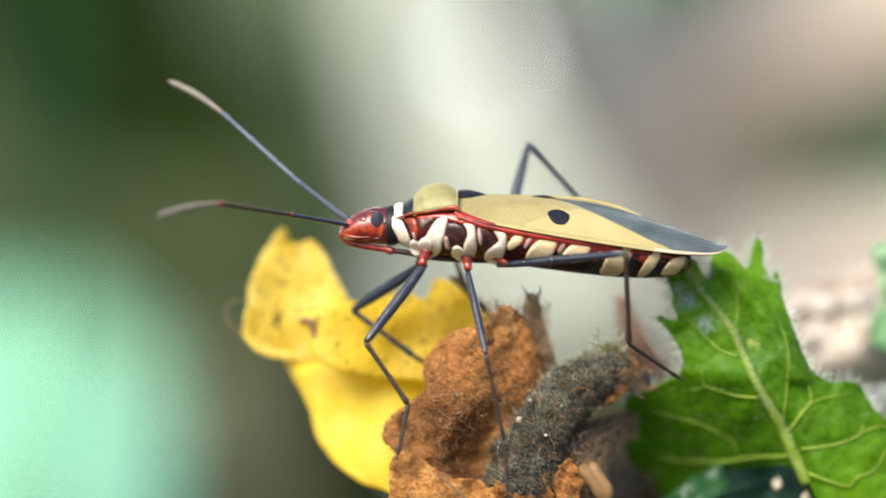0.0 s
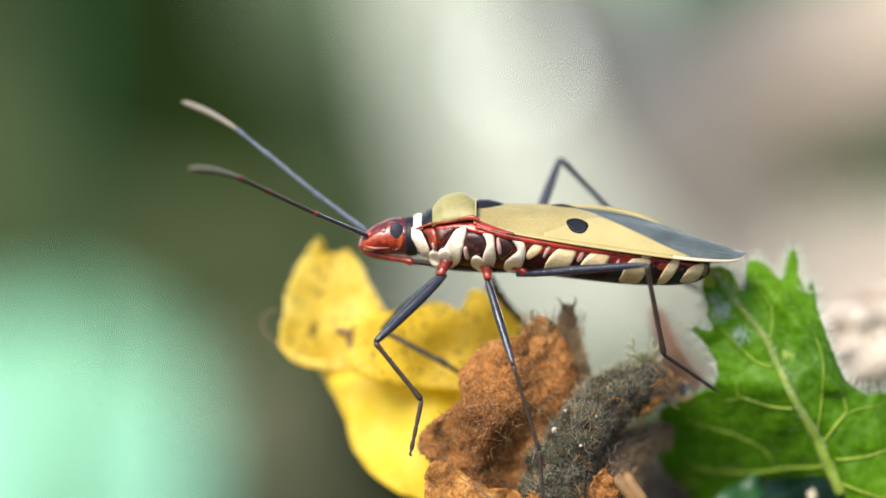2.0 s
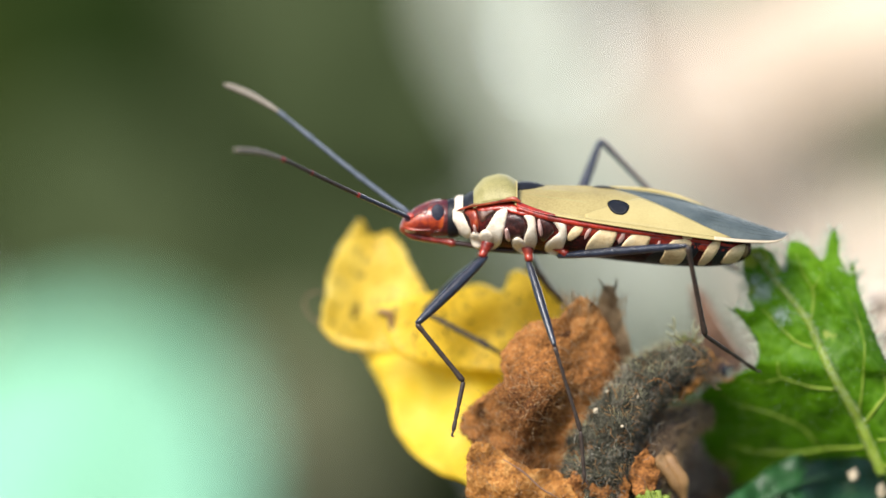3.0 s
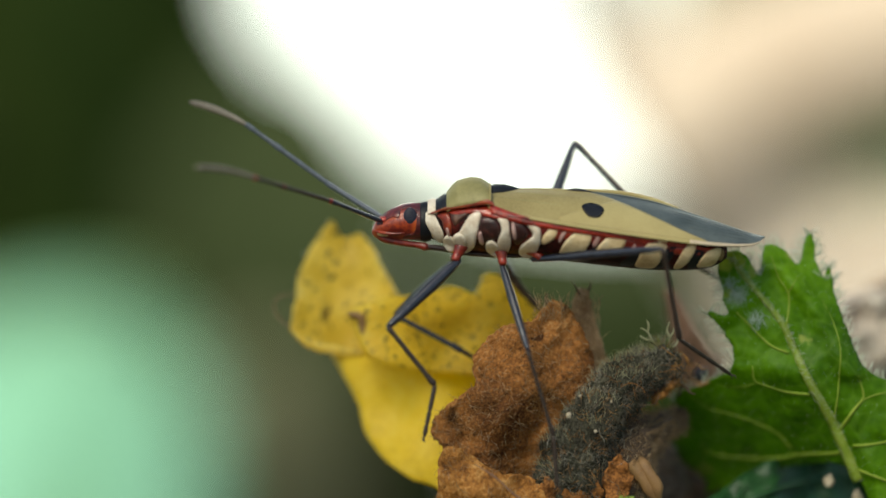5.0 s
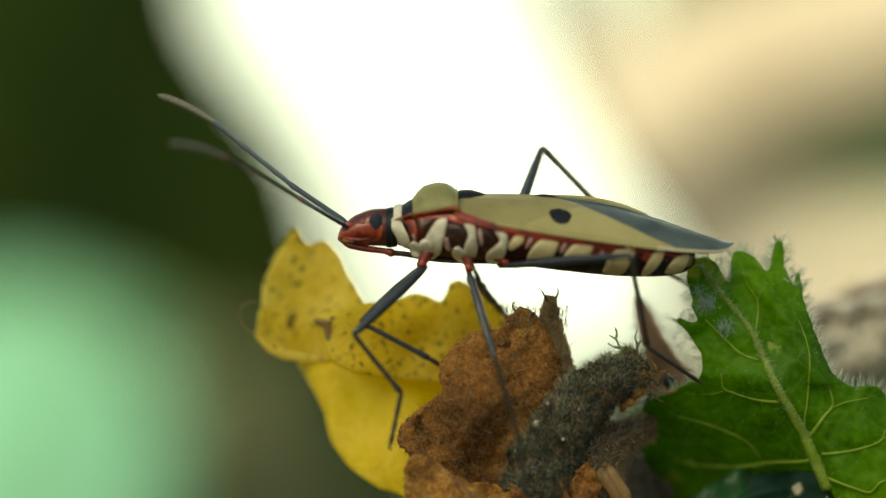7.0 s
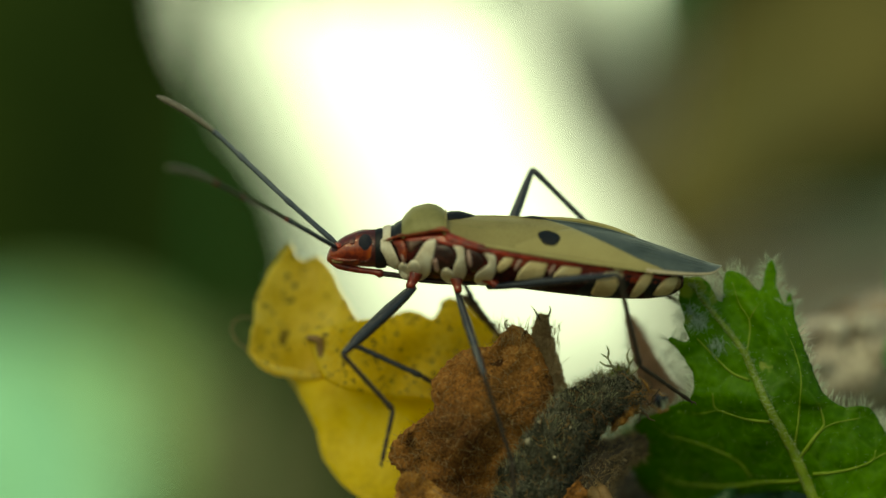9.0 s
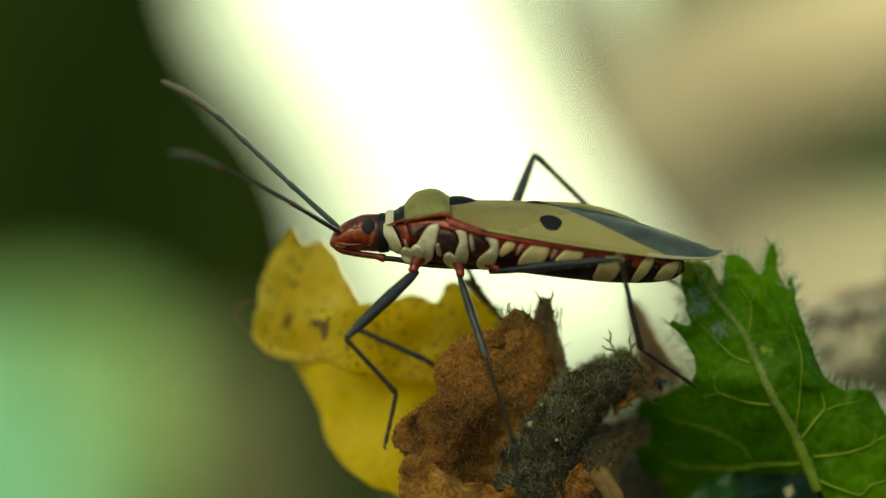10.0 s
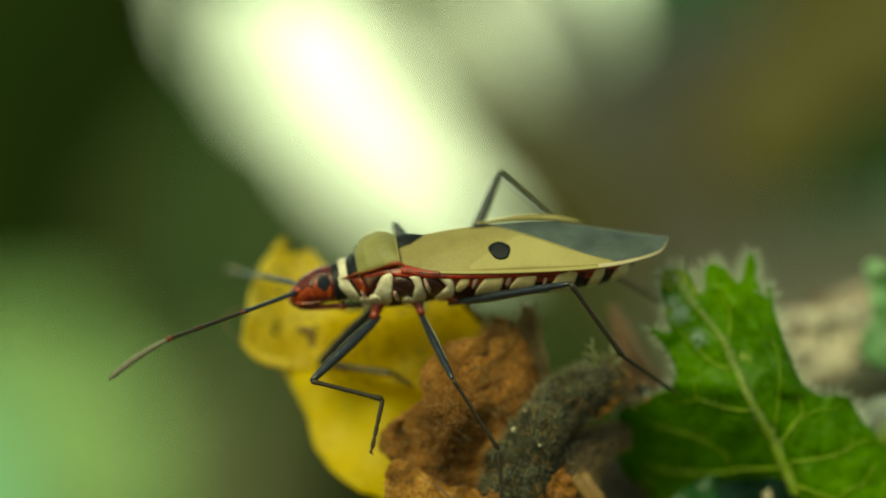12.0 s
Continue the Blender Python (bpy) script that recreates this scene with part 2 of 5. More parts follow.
SOIL = surface("soil", [(0.012, 0.010, 0.006), (0.04, 0.032, 0.016), (0.05, 0.06, 0.02)], 0.95, 0.01, 0, fine=0.08)
# emissive material in place of the bright distance, set dimmer towards the bottom
GLOW = bpy.data.materials.new("glowing_distance")
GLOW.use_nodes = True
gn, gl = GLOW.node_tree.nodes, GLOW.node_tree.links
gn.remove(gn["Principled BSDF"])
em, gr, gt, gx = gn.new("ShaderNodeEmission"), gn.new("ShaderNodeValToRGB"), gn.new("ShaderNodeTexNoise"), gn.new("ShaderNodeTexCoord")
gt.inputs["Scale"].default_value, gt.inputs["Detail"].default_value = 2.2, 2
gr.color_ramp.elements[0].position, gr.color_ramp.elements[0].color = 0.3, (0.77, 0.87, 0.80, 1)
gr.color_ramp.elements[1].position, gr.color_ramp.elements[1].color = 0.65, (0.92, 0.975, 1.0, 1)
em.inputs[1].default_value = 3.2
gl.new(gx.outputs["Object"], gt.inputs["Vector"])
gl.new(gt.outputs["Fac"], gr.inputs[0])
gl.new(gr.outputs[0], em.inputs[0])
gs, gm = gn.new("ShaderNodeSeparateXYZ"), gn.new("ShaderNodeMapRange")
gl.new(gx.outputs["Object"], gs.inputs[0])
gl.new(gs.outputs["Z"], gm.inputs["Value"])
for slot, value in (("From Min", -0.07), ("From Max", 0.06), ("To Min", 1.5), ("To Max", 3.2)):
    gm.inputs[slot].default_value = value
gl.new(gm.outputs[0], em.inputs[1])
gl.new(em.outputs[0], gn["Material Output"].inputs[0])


# ---- building helpers; meshes are made in mm ----
def thing(name, label, category, group="", kind="", base=(0, 0, 0)):
    ob = tagged(new(name), label, category, group, kind)
    ob.location = Vector(base) * MM
    return ob


def part(name, bm, material, parent=None, label="", thick=0.0, smooth=True, kind="", base=None):
    """Links bm (mm, in world places) as one mesh; base moves its origin there."""
    off = Vector(base) if base is not None else (parent.location / MM if parent is not None and parent.parent is None else Vector((0, 0, 0)))
    for v in bm.verts:
        v.co = (v.co - off) * MM
    me = bpy.data.meshes.new(name)
    bm.to_mesh(me)
    bm.free()
    me.materials.append(material)
    if smooth:
        me.polygons.foreach_set("use_smooth", [True] * len(me.polygons))
    ob = new(name, me)
    if parent is not None:
        ob.parent = parent
    elif base is not None:
        ob.location = off * MM
    if thick:
        s = ob.modifiers.new("thickness", "SOLIDIFY")
        s.thickness, s.offset = thick * MM, 0
    return tagged(ob, label, kind=kind)


def rings(bm, loops, close=True, caps=True):
    """Skins successive closed loops of equal length."""
    made = [[bm.verts.new(p) for p in loop] for loop in loops]
    for a, b in zip(made, made[1:]):
        n = len(a)
        for i in range(n if close else n - 1):
            bm.faces.new((a[i], a[(i + 1) % n], b[(i + 1) % n], b[i]))
    if caps and close:
        bm.faces.new(made[0][::-1])
        bm.faces.new(made[-1])
    bmesh.ops.recalc_face_normals(bm, faces=bm.faces)
    return bm


def curve(points, n):
    """n + 1 points of a smooth line through the given ones."""
    pts = [Vector(p) for p in points]
    pts = [2 * pts[0] - pts[1]] + pts + [2 * pts[-1] - pts[-2]]
    out = []
    for k in range(n + 1):
        x = k / n * (len(pts) - 3)
        i = min(int(x), len(pts) - 4)
        f = x - i
        a, b, c, d = pts[i : i + 4]
        out.append(0.5 * (2 * b + (c - a) * f + (2 * a - 5 * b + 4 * c - d) * f * f + (3 * b - a - 3 * c + d) * f**3))
    return out


def tube(points, radii, n=24, sides=10, rough=0.0, scale=1.0, flat=1.0):
    """A tapered round stem along a smooth line; rough: how uneven it is."""
    line = curve(points, n)
    rad = [v[0] for v in curve([(r, 0, 0) for r in radii], n)]
    bm, loops = bmesh.new(), []
    for i, p in enumerate(line):
        way = (line[min(i + 1, n)] - line[max(i - 1, 0)]).normalized()
        side = way.cross(Vector((0, 1, 0.01))).normalized()
        up = side.cross(way)
        loop = []
        for k in range(sides):
            a = 2 * math.pi * k / sides
            d = side * math.cos(a) + up * math.sin(a) * flat
            q = p + d * rad[i]
            loop.append(q + d * rough * noise.noise(q * scale) + d * rough * 0.5 * noise.noise(q * scale * 3.1))
        loops.append(loop)
    return rings(bm, loops)


def closed_line(points, step, jag=0.0, seed=0):
    """A smooth closed outline in layout units with teeth of the size jag."""
    pts = [Vector((*p, 0)) for p in points]
    n, rng, out = len(pts), random.Random(seed), []
    for i in range(n):
        a, b, c, d = pts[i - 1], pts[i], pts[(i + 1) % n], pts[(i + 2) % n]
        m = max(2, int((c - b).length / step))
        for k in range(m):
            f = k / m
            q = 0.5 * (2 * b + (c - a) * f + (2 * a - 5 * b + 4 * c - d) * f * f + (3 * b - a - 3 * c + d) * f**3)
            out.append(q.xy + Vector((rng.uniform(-jag, jag), rng.uniform(-jag, jag))))
    return out


def blade(outline, step, depth, jag=0.0, seed=0):
    """A leaf's sheet: an outline in layout units, filled and bent to the depth (mm) that depth(u, v) gives."""
    line = closed_line(outline, step, jag, seed)
    k = len(line)
    u0, u1 = min(p.x for p in line), max(p.x for p in line)
    v0, v1 = min(p.y for p in line), max(p.y for p in line)
    pts = list(line)
    row = 0
    v = v0 + step / 2
    while v < v1:
        u = u0 + (step / 2 if row % 2 else 0)
        while u < u1:
            if min((p - Vector((u, v))).length_squared for p in line) > (0.55 * step) ** 2:
                pts.append(Vector((u, v)))
            u += step
        v += step * 0.87
        row += 1
    verts, _, faces, *_ = mathutils.geometry.delaunay_2d_cdt(pts, [(i, (i + 1) % k) for i in range(k)], [], 1, 1e-4)
    bm = bmesh.new()
    made = [bm.verts.new(at(p.x, p.y, depth(p.x, p.y))) for p in verts]
    for f in faces:
        bm.faces.new([made[i] for i in f])
    bmesh.ops.recalc_face_normals(bm, faces=bm.faces)
    for v in [v for v in bm.verts if not v.link_faces]:
        bm.verts.remove(v)
    return bm


def hairs(roots, length, width, seed=0, droop=0.3, spread=0.5):
    """Thin bent hairs; roots are (place, way)."""
    bm, rng = bmesh.new(), random.Random(seed)
    for p, way in roots:
        w = (Vector(way) + Vector([rng.uniform(-spread, spread) for _ in range(3)])).normalized()
        ln = length * rng.uniform(0.45, 1.2)
        side = w.cross(Vector((rng.uniform(-1, 1), rng.uniform(-1, 1), rng.uniform(-1, 1)))).normalized()
        q = p + w * ln * 0.55
        tip = p + w * ln + (side + Vector((0, 0, -0.4))) * ln * droop * rng.uniform(-0.3, 1)
        other = w.cross(side)
        low = [bm.verts.new(p + d * width) for d in (side, -0.5 * side + 0.87 * other, -0.5 * side - 0.87 * other)]
        mid = [bm.verts.new(q + d * width * 0.7) for d in (side, -0.5 * side + 0.87 * other, -0.5 * side - 0.87 * other)]
        end = bm.verts.new(tip)
        for i in range(3):
            j = (i + 1) % 3
            bm.faces.new((low[i], low[j], mid[j], mid[i]))
            bm.faces.new((mid[i], mid[j], end))
    return bm


def scatter(bm, count, seed=0):
    """Places on a mesh with their normals, by area."""
    rng = random.Random(seed)
    faces = list(bm.faces)
    areas = np.cumsum([f.calc_area() for f in faces])
    out = []
    for _ in range(count):
        f = faces[int(np.searchsorted(areas, rng.random() * areas[-1]))]
        w = [rng.random() + 1e-3 for _ in f.verts]
        out.append((sum((v.co * x for v, x in zip(f.verts, w)), Vector()) / sum(w), f.normal.copy()))
    return out


def ripple(u, v, size, amount, seed=0.0):
    return amount * noise.noise(Vector((u / size, v / size, seed)))


# ---- distance, ground and the blurred plants behind ----
def sheet(points):
    bm = bmesh.new()
    bm.faces.new([bm.verts.new(p) for p in points])
    return bm


def far_blade(outline, y, bulge, seed, tilt=0.0):
    """A large leaf far behind, bowed towards the middle."""
    line = closed_line(outline, 40, 0, seed)
    c = sum(line, Vector((0, 0))) / len(line)
    bm = bmesh.new()
    loops = []
    for s in (1.0, 0.85, 0.6, 0.3, 0.05):
        loops.append([at(*(c + (p - c) * s), y - bulge * (1 - s * s) - tilt * s * (p - c).y + 3 * noise.noise(Vector((*(p * s * 0.01), seed)))) for p in line])
    return rings(bm, loops, caps=False)


def distance():
    ground = bmesh.new()
    n = 24
    grid = [[ground.verts.new((x * abs(x) * 40, y * abs(y) * 40, -420 + 14 * noise.noise(Vector((x * 2, y * 2, 0))))) for x in np.linspace(-n, n, 49)] for y in np.linspace(-n, n, 49)]
    for a, b in zip(grid, grid[1:]):
        for i in range(48):
            ground.faces.new((a[i], a[i + 1], b[i + 1], b[i]))
    tagged(part("ground", ground, SOIL), "dark brown soil ground with patches of green", "ground", kind="structure")
    # glowing sheet; it also backlights the leaves
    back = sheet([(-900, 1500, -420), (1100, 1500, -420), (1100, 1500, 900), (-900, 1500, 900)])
    tagged(part("backdrop", back, GLOW), "glowing sheet for the bright light green distance behind the plants", "backdrop", kind="structure")

    def plant(name, label, outline, y, material, bulge=20, seed=1, tilt=0.0):
        line = [Vector((*p, 0)) for p in outline]
        c = sum(line, Vector()) / len(line)
        low = max(outline, key=lambda p: p[1])
        tip = max(line, key=lambda p: (p - Vector((*low, 0))).length)
        ob = thing(name, label, "leaf", "blurred leaves behind the bug", base=at(*low, y))
        part("blade", far_blade(outline, y, bulge, seed, tilt), material, ob, thick=2)
        part("midrib", tube([at(*low, y - 1), at(c.x, c.y, y - bulge - 1.5), at(*c.lerp(tip, 0.85).xy, y - bulge * 0.2 - 2)], [1.6, 1.2, 0.4], 16, 8), material, ob)
        foot = at(*low, y)
        part("stalk", tube([foot, Vector((foot.x * 1.02, y + 4, (foot.z - 420) / 2)), Vector((foot.x * 1.05, y + 8, -440))], [1.6, 2, 2.4], 12, 8), material, ob)
        return ob

    # this foliage and the sheet below the bug are dark by colour, as shade
    plant("dark_foliage", "dark green foliage far behind the bug, its shade in the colour", [(-900, -500), (250, -420), (415, 0), (568, 200), (630, 350), (650, 480), (710, 620), (800, 760), (900, 900), (900, 1400), (-900, 1400)], 700, BG_DARK, 30, 1)
    teal = plant("teal_leaf", "pale teal green sunlit leaf out of focus", [(-260, 600), (-60, 490), (120, 455), (270, 520), (335, 690), (300, 940), (120, 1200), (-260, 1200)], 540, BG_TEAL, 6, 2, 0.09)
    plant("yellow_green_leaf", "yellow-green leaf out of focus", [(-260, 600), (-60, 530), (150, 500), (300, 545), (385, 660), (390, 820), (320, 1020), (120, 1200), (-260, 1200)], 640, BG_YGREEN, 6, 9, 0.05)
    plant("dark_green_leaf", "dark green shaded leaf out of focus", [(1350, 330), (1450, 190), (1650, 120), (2000, 150), (2050, 430), (1750, 460), (1520, 425), (1380, 400)], 500, BG_GREEN, 15, 3)
    plant("dark_green_leaf", "dark green shaded leaf out of focus", [(1120, 10), (1110, -80), (1230, -200), (1700, -300), (2100, -200), (2000, 60), (1600, 0), (1420, 50), (1270, 110), (1180, 90)], 520, BG_GREEN, 15, 5)
    plant("dark_foliage", "dark green foliage sheet below the bug, its shade in the colour", [(1000, 700), (1250, 560), (1700, 620), (2200, 700), (2200, 1400), (900, 1400)], 560, BG_DARK, 20, 4)
    # leaf added over the glowing backdrop; sliding off it imitates brightening light
    pale = plant("glow_cover_leaf", "blurred pale grey-green leaf slid off the glow to imitate brightening light", [(340, -300), (700, -420), (1300, -350), (1300, 100), (1270, 330), (1290, 560), (1150, 700), (900, 720), (740, 640), (640, 480), (560, 330), (430, 60)], 800, BG_PALE, 10, 6)
    part("side_blade", far_blade([(250, -320), (590, -400), (635, -60), (680, 160), (725, 380), (650, 470), (520, 380), (400, 150)], 790, 8, 12), BG_MID, pale, "dull green blade added to darken the cover's left side", thick=2)
    # leaf added and moved up or down to darken the background below the bug
    shade = plant("darkening_leaf", "dull dark green blurred leaf added to darken the view behind the bug", [(260, 320), (430, 170), (560, 210), (645, 320), (770, 400), (1000, 440), (1240, 450), (1300, 560), (1200, 760), (800, 850), (300, 760), (220, 500)], 650, BG_SHADE, 8, 14)
    plant("grey_leaf", "dull grey-olive leaf out of focus", [(330, 700), (380, 600), (470, 590), (540, 700), (600, 900), (560, 1100), (400, 1100), (340, 900)], 600, BG_GREY, 8, 7)
    # olive leaf added in front; its dark colour imitates the stem falling into shade
    olive = thing("shaded_stem_cover", "large blurred olive brown leaf added as the shade on the dry stem", "leaf", "blurred leaves behind the bug", base=at(2250, 100, 260))
    part("blade", far_blade([(1290, -250), (1500, -420), (2300, -300), (2300, 330), (1700, 250), (1400, 330), (1200, 420), (1130, 330), (1190, 240), (1230, 120)], 260, 8, 8), BG_OLIVE, olive, thick=2)
    # narrow olive leaf added where the stem's left arm goes dark with shade
    fork_cover = thing("shaded_fork_cover", "narrow blurred olive leaf added as the shaded arm of the dry stem", "leaf", "blurred leaves behind the bug", base=at(1230, 420, 258))
    part("blade", far_blade([(1210, 480), (1090, 420), (1000, 310), (910, 190), (820, 60), (735, -90), (850, -130), (940, 10), (1030, 130), (1130, 240), (1250, 330)], 258, 3, 18), BG_OLIVE, fork_cover, thick=2)
    part("stalk", tube([at(1220, 420, 258.5), at(1500, 1500, 262), at(1600, 6500, 270)], [1.2, 2, 3], 20, 8), BG_OLIVE, fork_cover)
    part("stalk", tube([at(2280, 50, 260), at(2400, 1500, 262), at(2420, 6500, 270)], [3, 4, 5], 20, 10), BG_OLIVE, olive)
    stem = thing("dry_stem", "beige dry forked stem far behind the bug", "stem", base=at(1420, 1400, 360))
    part("trunk", tube([at(900, -200, 330), at(1010, 30, 340), at(1130, 200, 350), at(1325, 470, 360), at(1450, 800, 360), at(1420, 1400, 360)], [7, 7, 9, 10.5, 11, 16], 24, 14, 2, 0.05), BG_TRUNK, stem)
    part("lower_branch", tube([at(1335, 500, 362), at(1430, 475, 358), at(1600, 450, 354), at(1900, 410, 350)], [12, 10, 9.5, 9], 16, 14, 2, 0.05), BG_STEM, stem)
    part("branch", tube([at(1080, 250, 350), at(1250, 150, 348), at(1480, 60, 345), at(1800, -60, 340)], [17, 16, 15, 14], 16, 14, 2, 0.05), BG_STEM, stem)

    # unseen leaf added between the sun and the dry stem to shade it by turns
    stem_blocker = thing("unseen_blocker_leaf", "unseen leaf-shaped blocker added to shade the dry stem", "leaf", base=(14, 285, 86))
    side, up = Vector((0.87, -0.49, 0)), Vector((0.24, 0.42, 0.8)).normalized()
    bm, loops = bmesh.new(), []
    for k in range(17):
        f = k / 16
        half = 66 * math.sin(math.pi * (0.06 + 0.9 * f)) ** 0.7
        loops.append([Vector((14, 285, 86)) + up * (132 * f - 58) + side * half * w + side.cross(up) * (6 * w * w - 8 * f * f) for w in np.linspace(-1, 1, 13)])
    part("blade", rings(bm, loops, close=False), BG_GREEN, stem_blocker, thick=1)
    low, top = [Vector((14, 285, 86)) + up * f - side.cross(up) * 1.5 for f in (-54, 72)]
    part("midrib", tube([low, (low + top) / 2, top], [0.6, 1.2, 1.6], 12, 8), BG_GREEN, stem_blocker)
    part("stalk", tube([top, top + Vector((-30, 60, 40)), top + Vector((-60, 160, -40)), Vector((-70, 560, -430))], [1.6, 2, 2.4, 3], 20, 8), BG_GREEN, stem_blocker)
    # another added leaf, swung in to darken the upper left for a moment
    gust = plant("upper_darkening_leaf", "dull green blurred leaf added to darken the upper left for a while", [(250, -260), (560, -300), (700, -90), (715, 20), (780, 170), (850, 290), (800, 380), (640, 410), (440, 380), (300, 250)], 660, BG_SHADE, 8, 23)
    # second unseen leaf, added high up to dim the sun on the bug
    bug_blocker = thing("unseen_blocker_leaf", "unseen leaf-shaped blocker added to dim the sun on the bug", "leaf", base=(-158, -278, 240))
    bm, loops = bmesh.new(), []
    for k in range(17):
        f = k / 16
        half = 94 * math.sin(math.pi * (0.06 + 0.9 * f)) ** 0.7
        loops.append([Vector((-158, -278, 240)) + up * (190 * f - 95) + side * half * w + side.cross(up) * (10 * w * w - 12 * f * f) for w in np.linspace(-1, 1, 13)])
    part("blade", rings(bm, loops, close=False), BG_GREEN, bug_blocker, thick=1)
    low, top = [Vector((-158, -278, 240)) + up * f - side.cross(up) * 2 for f in (-90, 100)]
    part("midrib", tube([low, (low + top) / 2, top], [0.8, 1.6, 2.2], 12, 8), BG_GREEN, bug_blocker)
    part("stalk", tube([top, top + Vector((-80, -60, 50)), top + Vector((-220, -120, -60)), Vector((-520, -480, -430))], [2.2, 2.6, 3.2, 4], 20, 8), BG_GREEN, bug_blocker)
    return pale, olive, teal, shade, stem_blocker, gust, bug_blocker, fork_cover


GLOW_COVER, SHADED_STEM_COVER, TEAL_LEAF, DARKENING_LEAF, STEM_BLOCKER, UPPER_DARKENING_LEAF, BUG_BLOCKER, SHADED_FORK_COVER = distance()


# ---- the plants that the bug stands on ----
def yellow_leaf():
    leaf = thing("yellow_leaf", "yellow wilted lobed leaf with brown specks and curled edge", "leaf", base=at(760, 900, 6))
    low = blade([(540, 590), (600, 590), (700, 560), (800, 520), (905, 545), (960, 640), (940, 760), (860, 900), (770, 900), (735, 852), (690, 836), (640, 800), (606, 752), (596, 708), (570, 655)], 14,
                lambda u, v: 6.6 - max(0, v - 590) * 0.010 + ripple(u, v, 120, 0.7) + 1.5 * ((u - 760) / 200) ** 2, 1.0, 3)
    part("lower_blade", low, YELLOW, leaf, thick=0.12)
    top = blade([(548, 382), (560, 402), (574, 413), (600, 405), (620, 428), (640, 470), (662, 508), (690, 560), (660, 605), (560, 613), (512, 600), (478, 572), (486, 520), (490, 480), (508, 440), (524, 412)], 12,
                lambda u, v: 7.2 - ((u - 575) / 110) ** 2 * 1.6 + (560 - v) * 0.004 + ripple(u, v, 60, 0.35, 2), 1.5, 4)
    roots = [(p, n + Vector((-0.3, -0.3, 0.4))) for p, n in scatter(top, 160, 3)]
    part("upper_lobe", top, YELLOW_PALE, leaf, thick=0.12)
    flap = blade([(577, 543), (610, 528), (650, 516), (700, 512), (760, 499), (800, 510), (812, 480), (830, 474), (855, 488), (885, 512), (920, 545), (905, 620), (840, 660), (760, 650), (690, 645), (630, 630), (600, 605), (590, 570)], 12,
                 lambda u, v: 5.2 - 1.0 * math.exp(-(((u - 640) / 70) ** 2)) + (560 - v) * 0.008 + ripple(u, v, 70, 0.5, 5), 2.0, 6)
    part("curled_flap", flap, YELLOW_SPECK, leaf, thick=0.12)
    part("fold_edge", tube([at(578, 545, 4.0), at(600, 552, 4.1), at(604, 580, 4.3), at(612, 610, 4.5)], [0.10, 0.2, 0.16, 0.08], 12, 6, 0.05, 3), SEED, leaf, "brown dried fold tip")
    part("tendril", tube([at(482, 572, 6.2), at(455, 552, 6), at(447, 528, 6), at(462, 512, 6), at(486, 512, 6.4)], [0.035, 0.03, 0.03, 0.03, 0.025], 20, 5), PINK, leaf, "thin curled brown thread")
    part("fuzz", hairs(roots, 0.5, 0.018, 5), WHITEHAIR, leaf, kind="stuff")
    part("rolled_edge", tube([at(479, 572, 5.6), at(500, 592, 5.2), at(530, 604, 5.0), at(570, 612, 5.0), at(605, 614, 5.0)], [0.06, 0.22, 0.26, 0.22, 0.08], 24, 8, 0.08, 2, 0.6), YELLOW_PALE, leaf, "rolled pale lower edge of the lobe")
    # dried rim at the upper corner of the flap
    part("dried_rim", tube([at(845, 470, 4.6), at(862, 480, 4.4), at(880, 500, 4.4), at(905, 528, 4.6), at(918, 545, 4.8)], [0.14, 0.2, 0.2, 0.14, 0.08], 20, 6, 0.12, 4), STALK, leaf, "dark dried leaf rim")


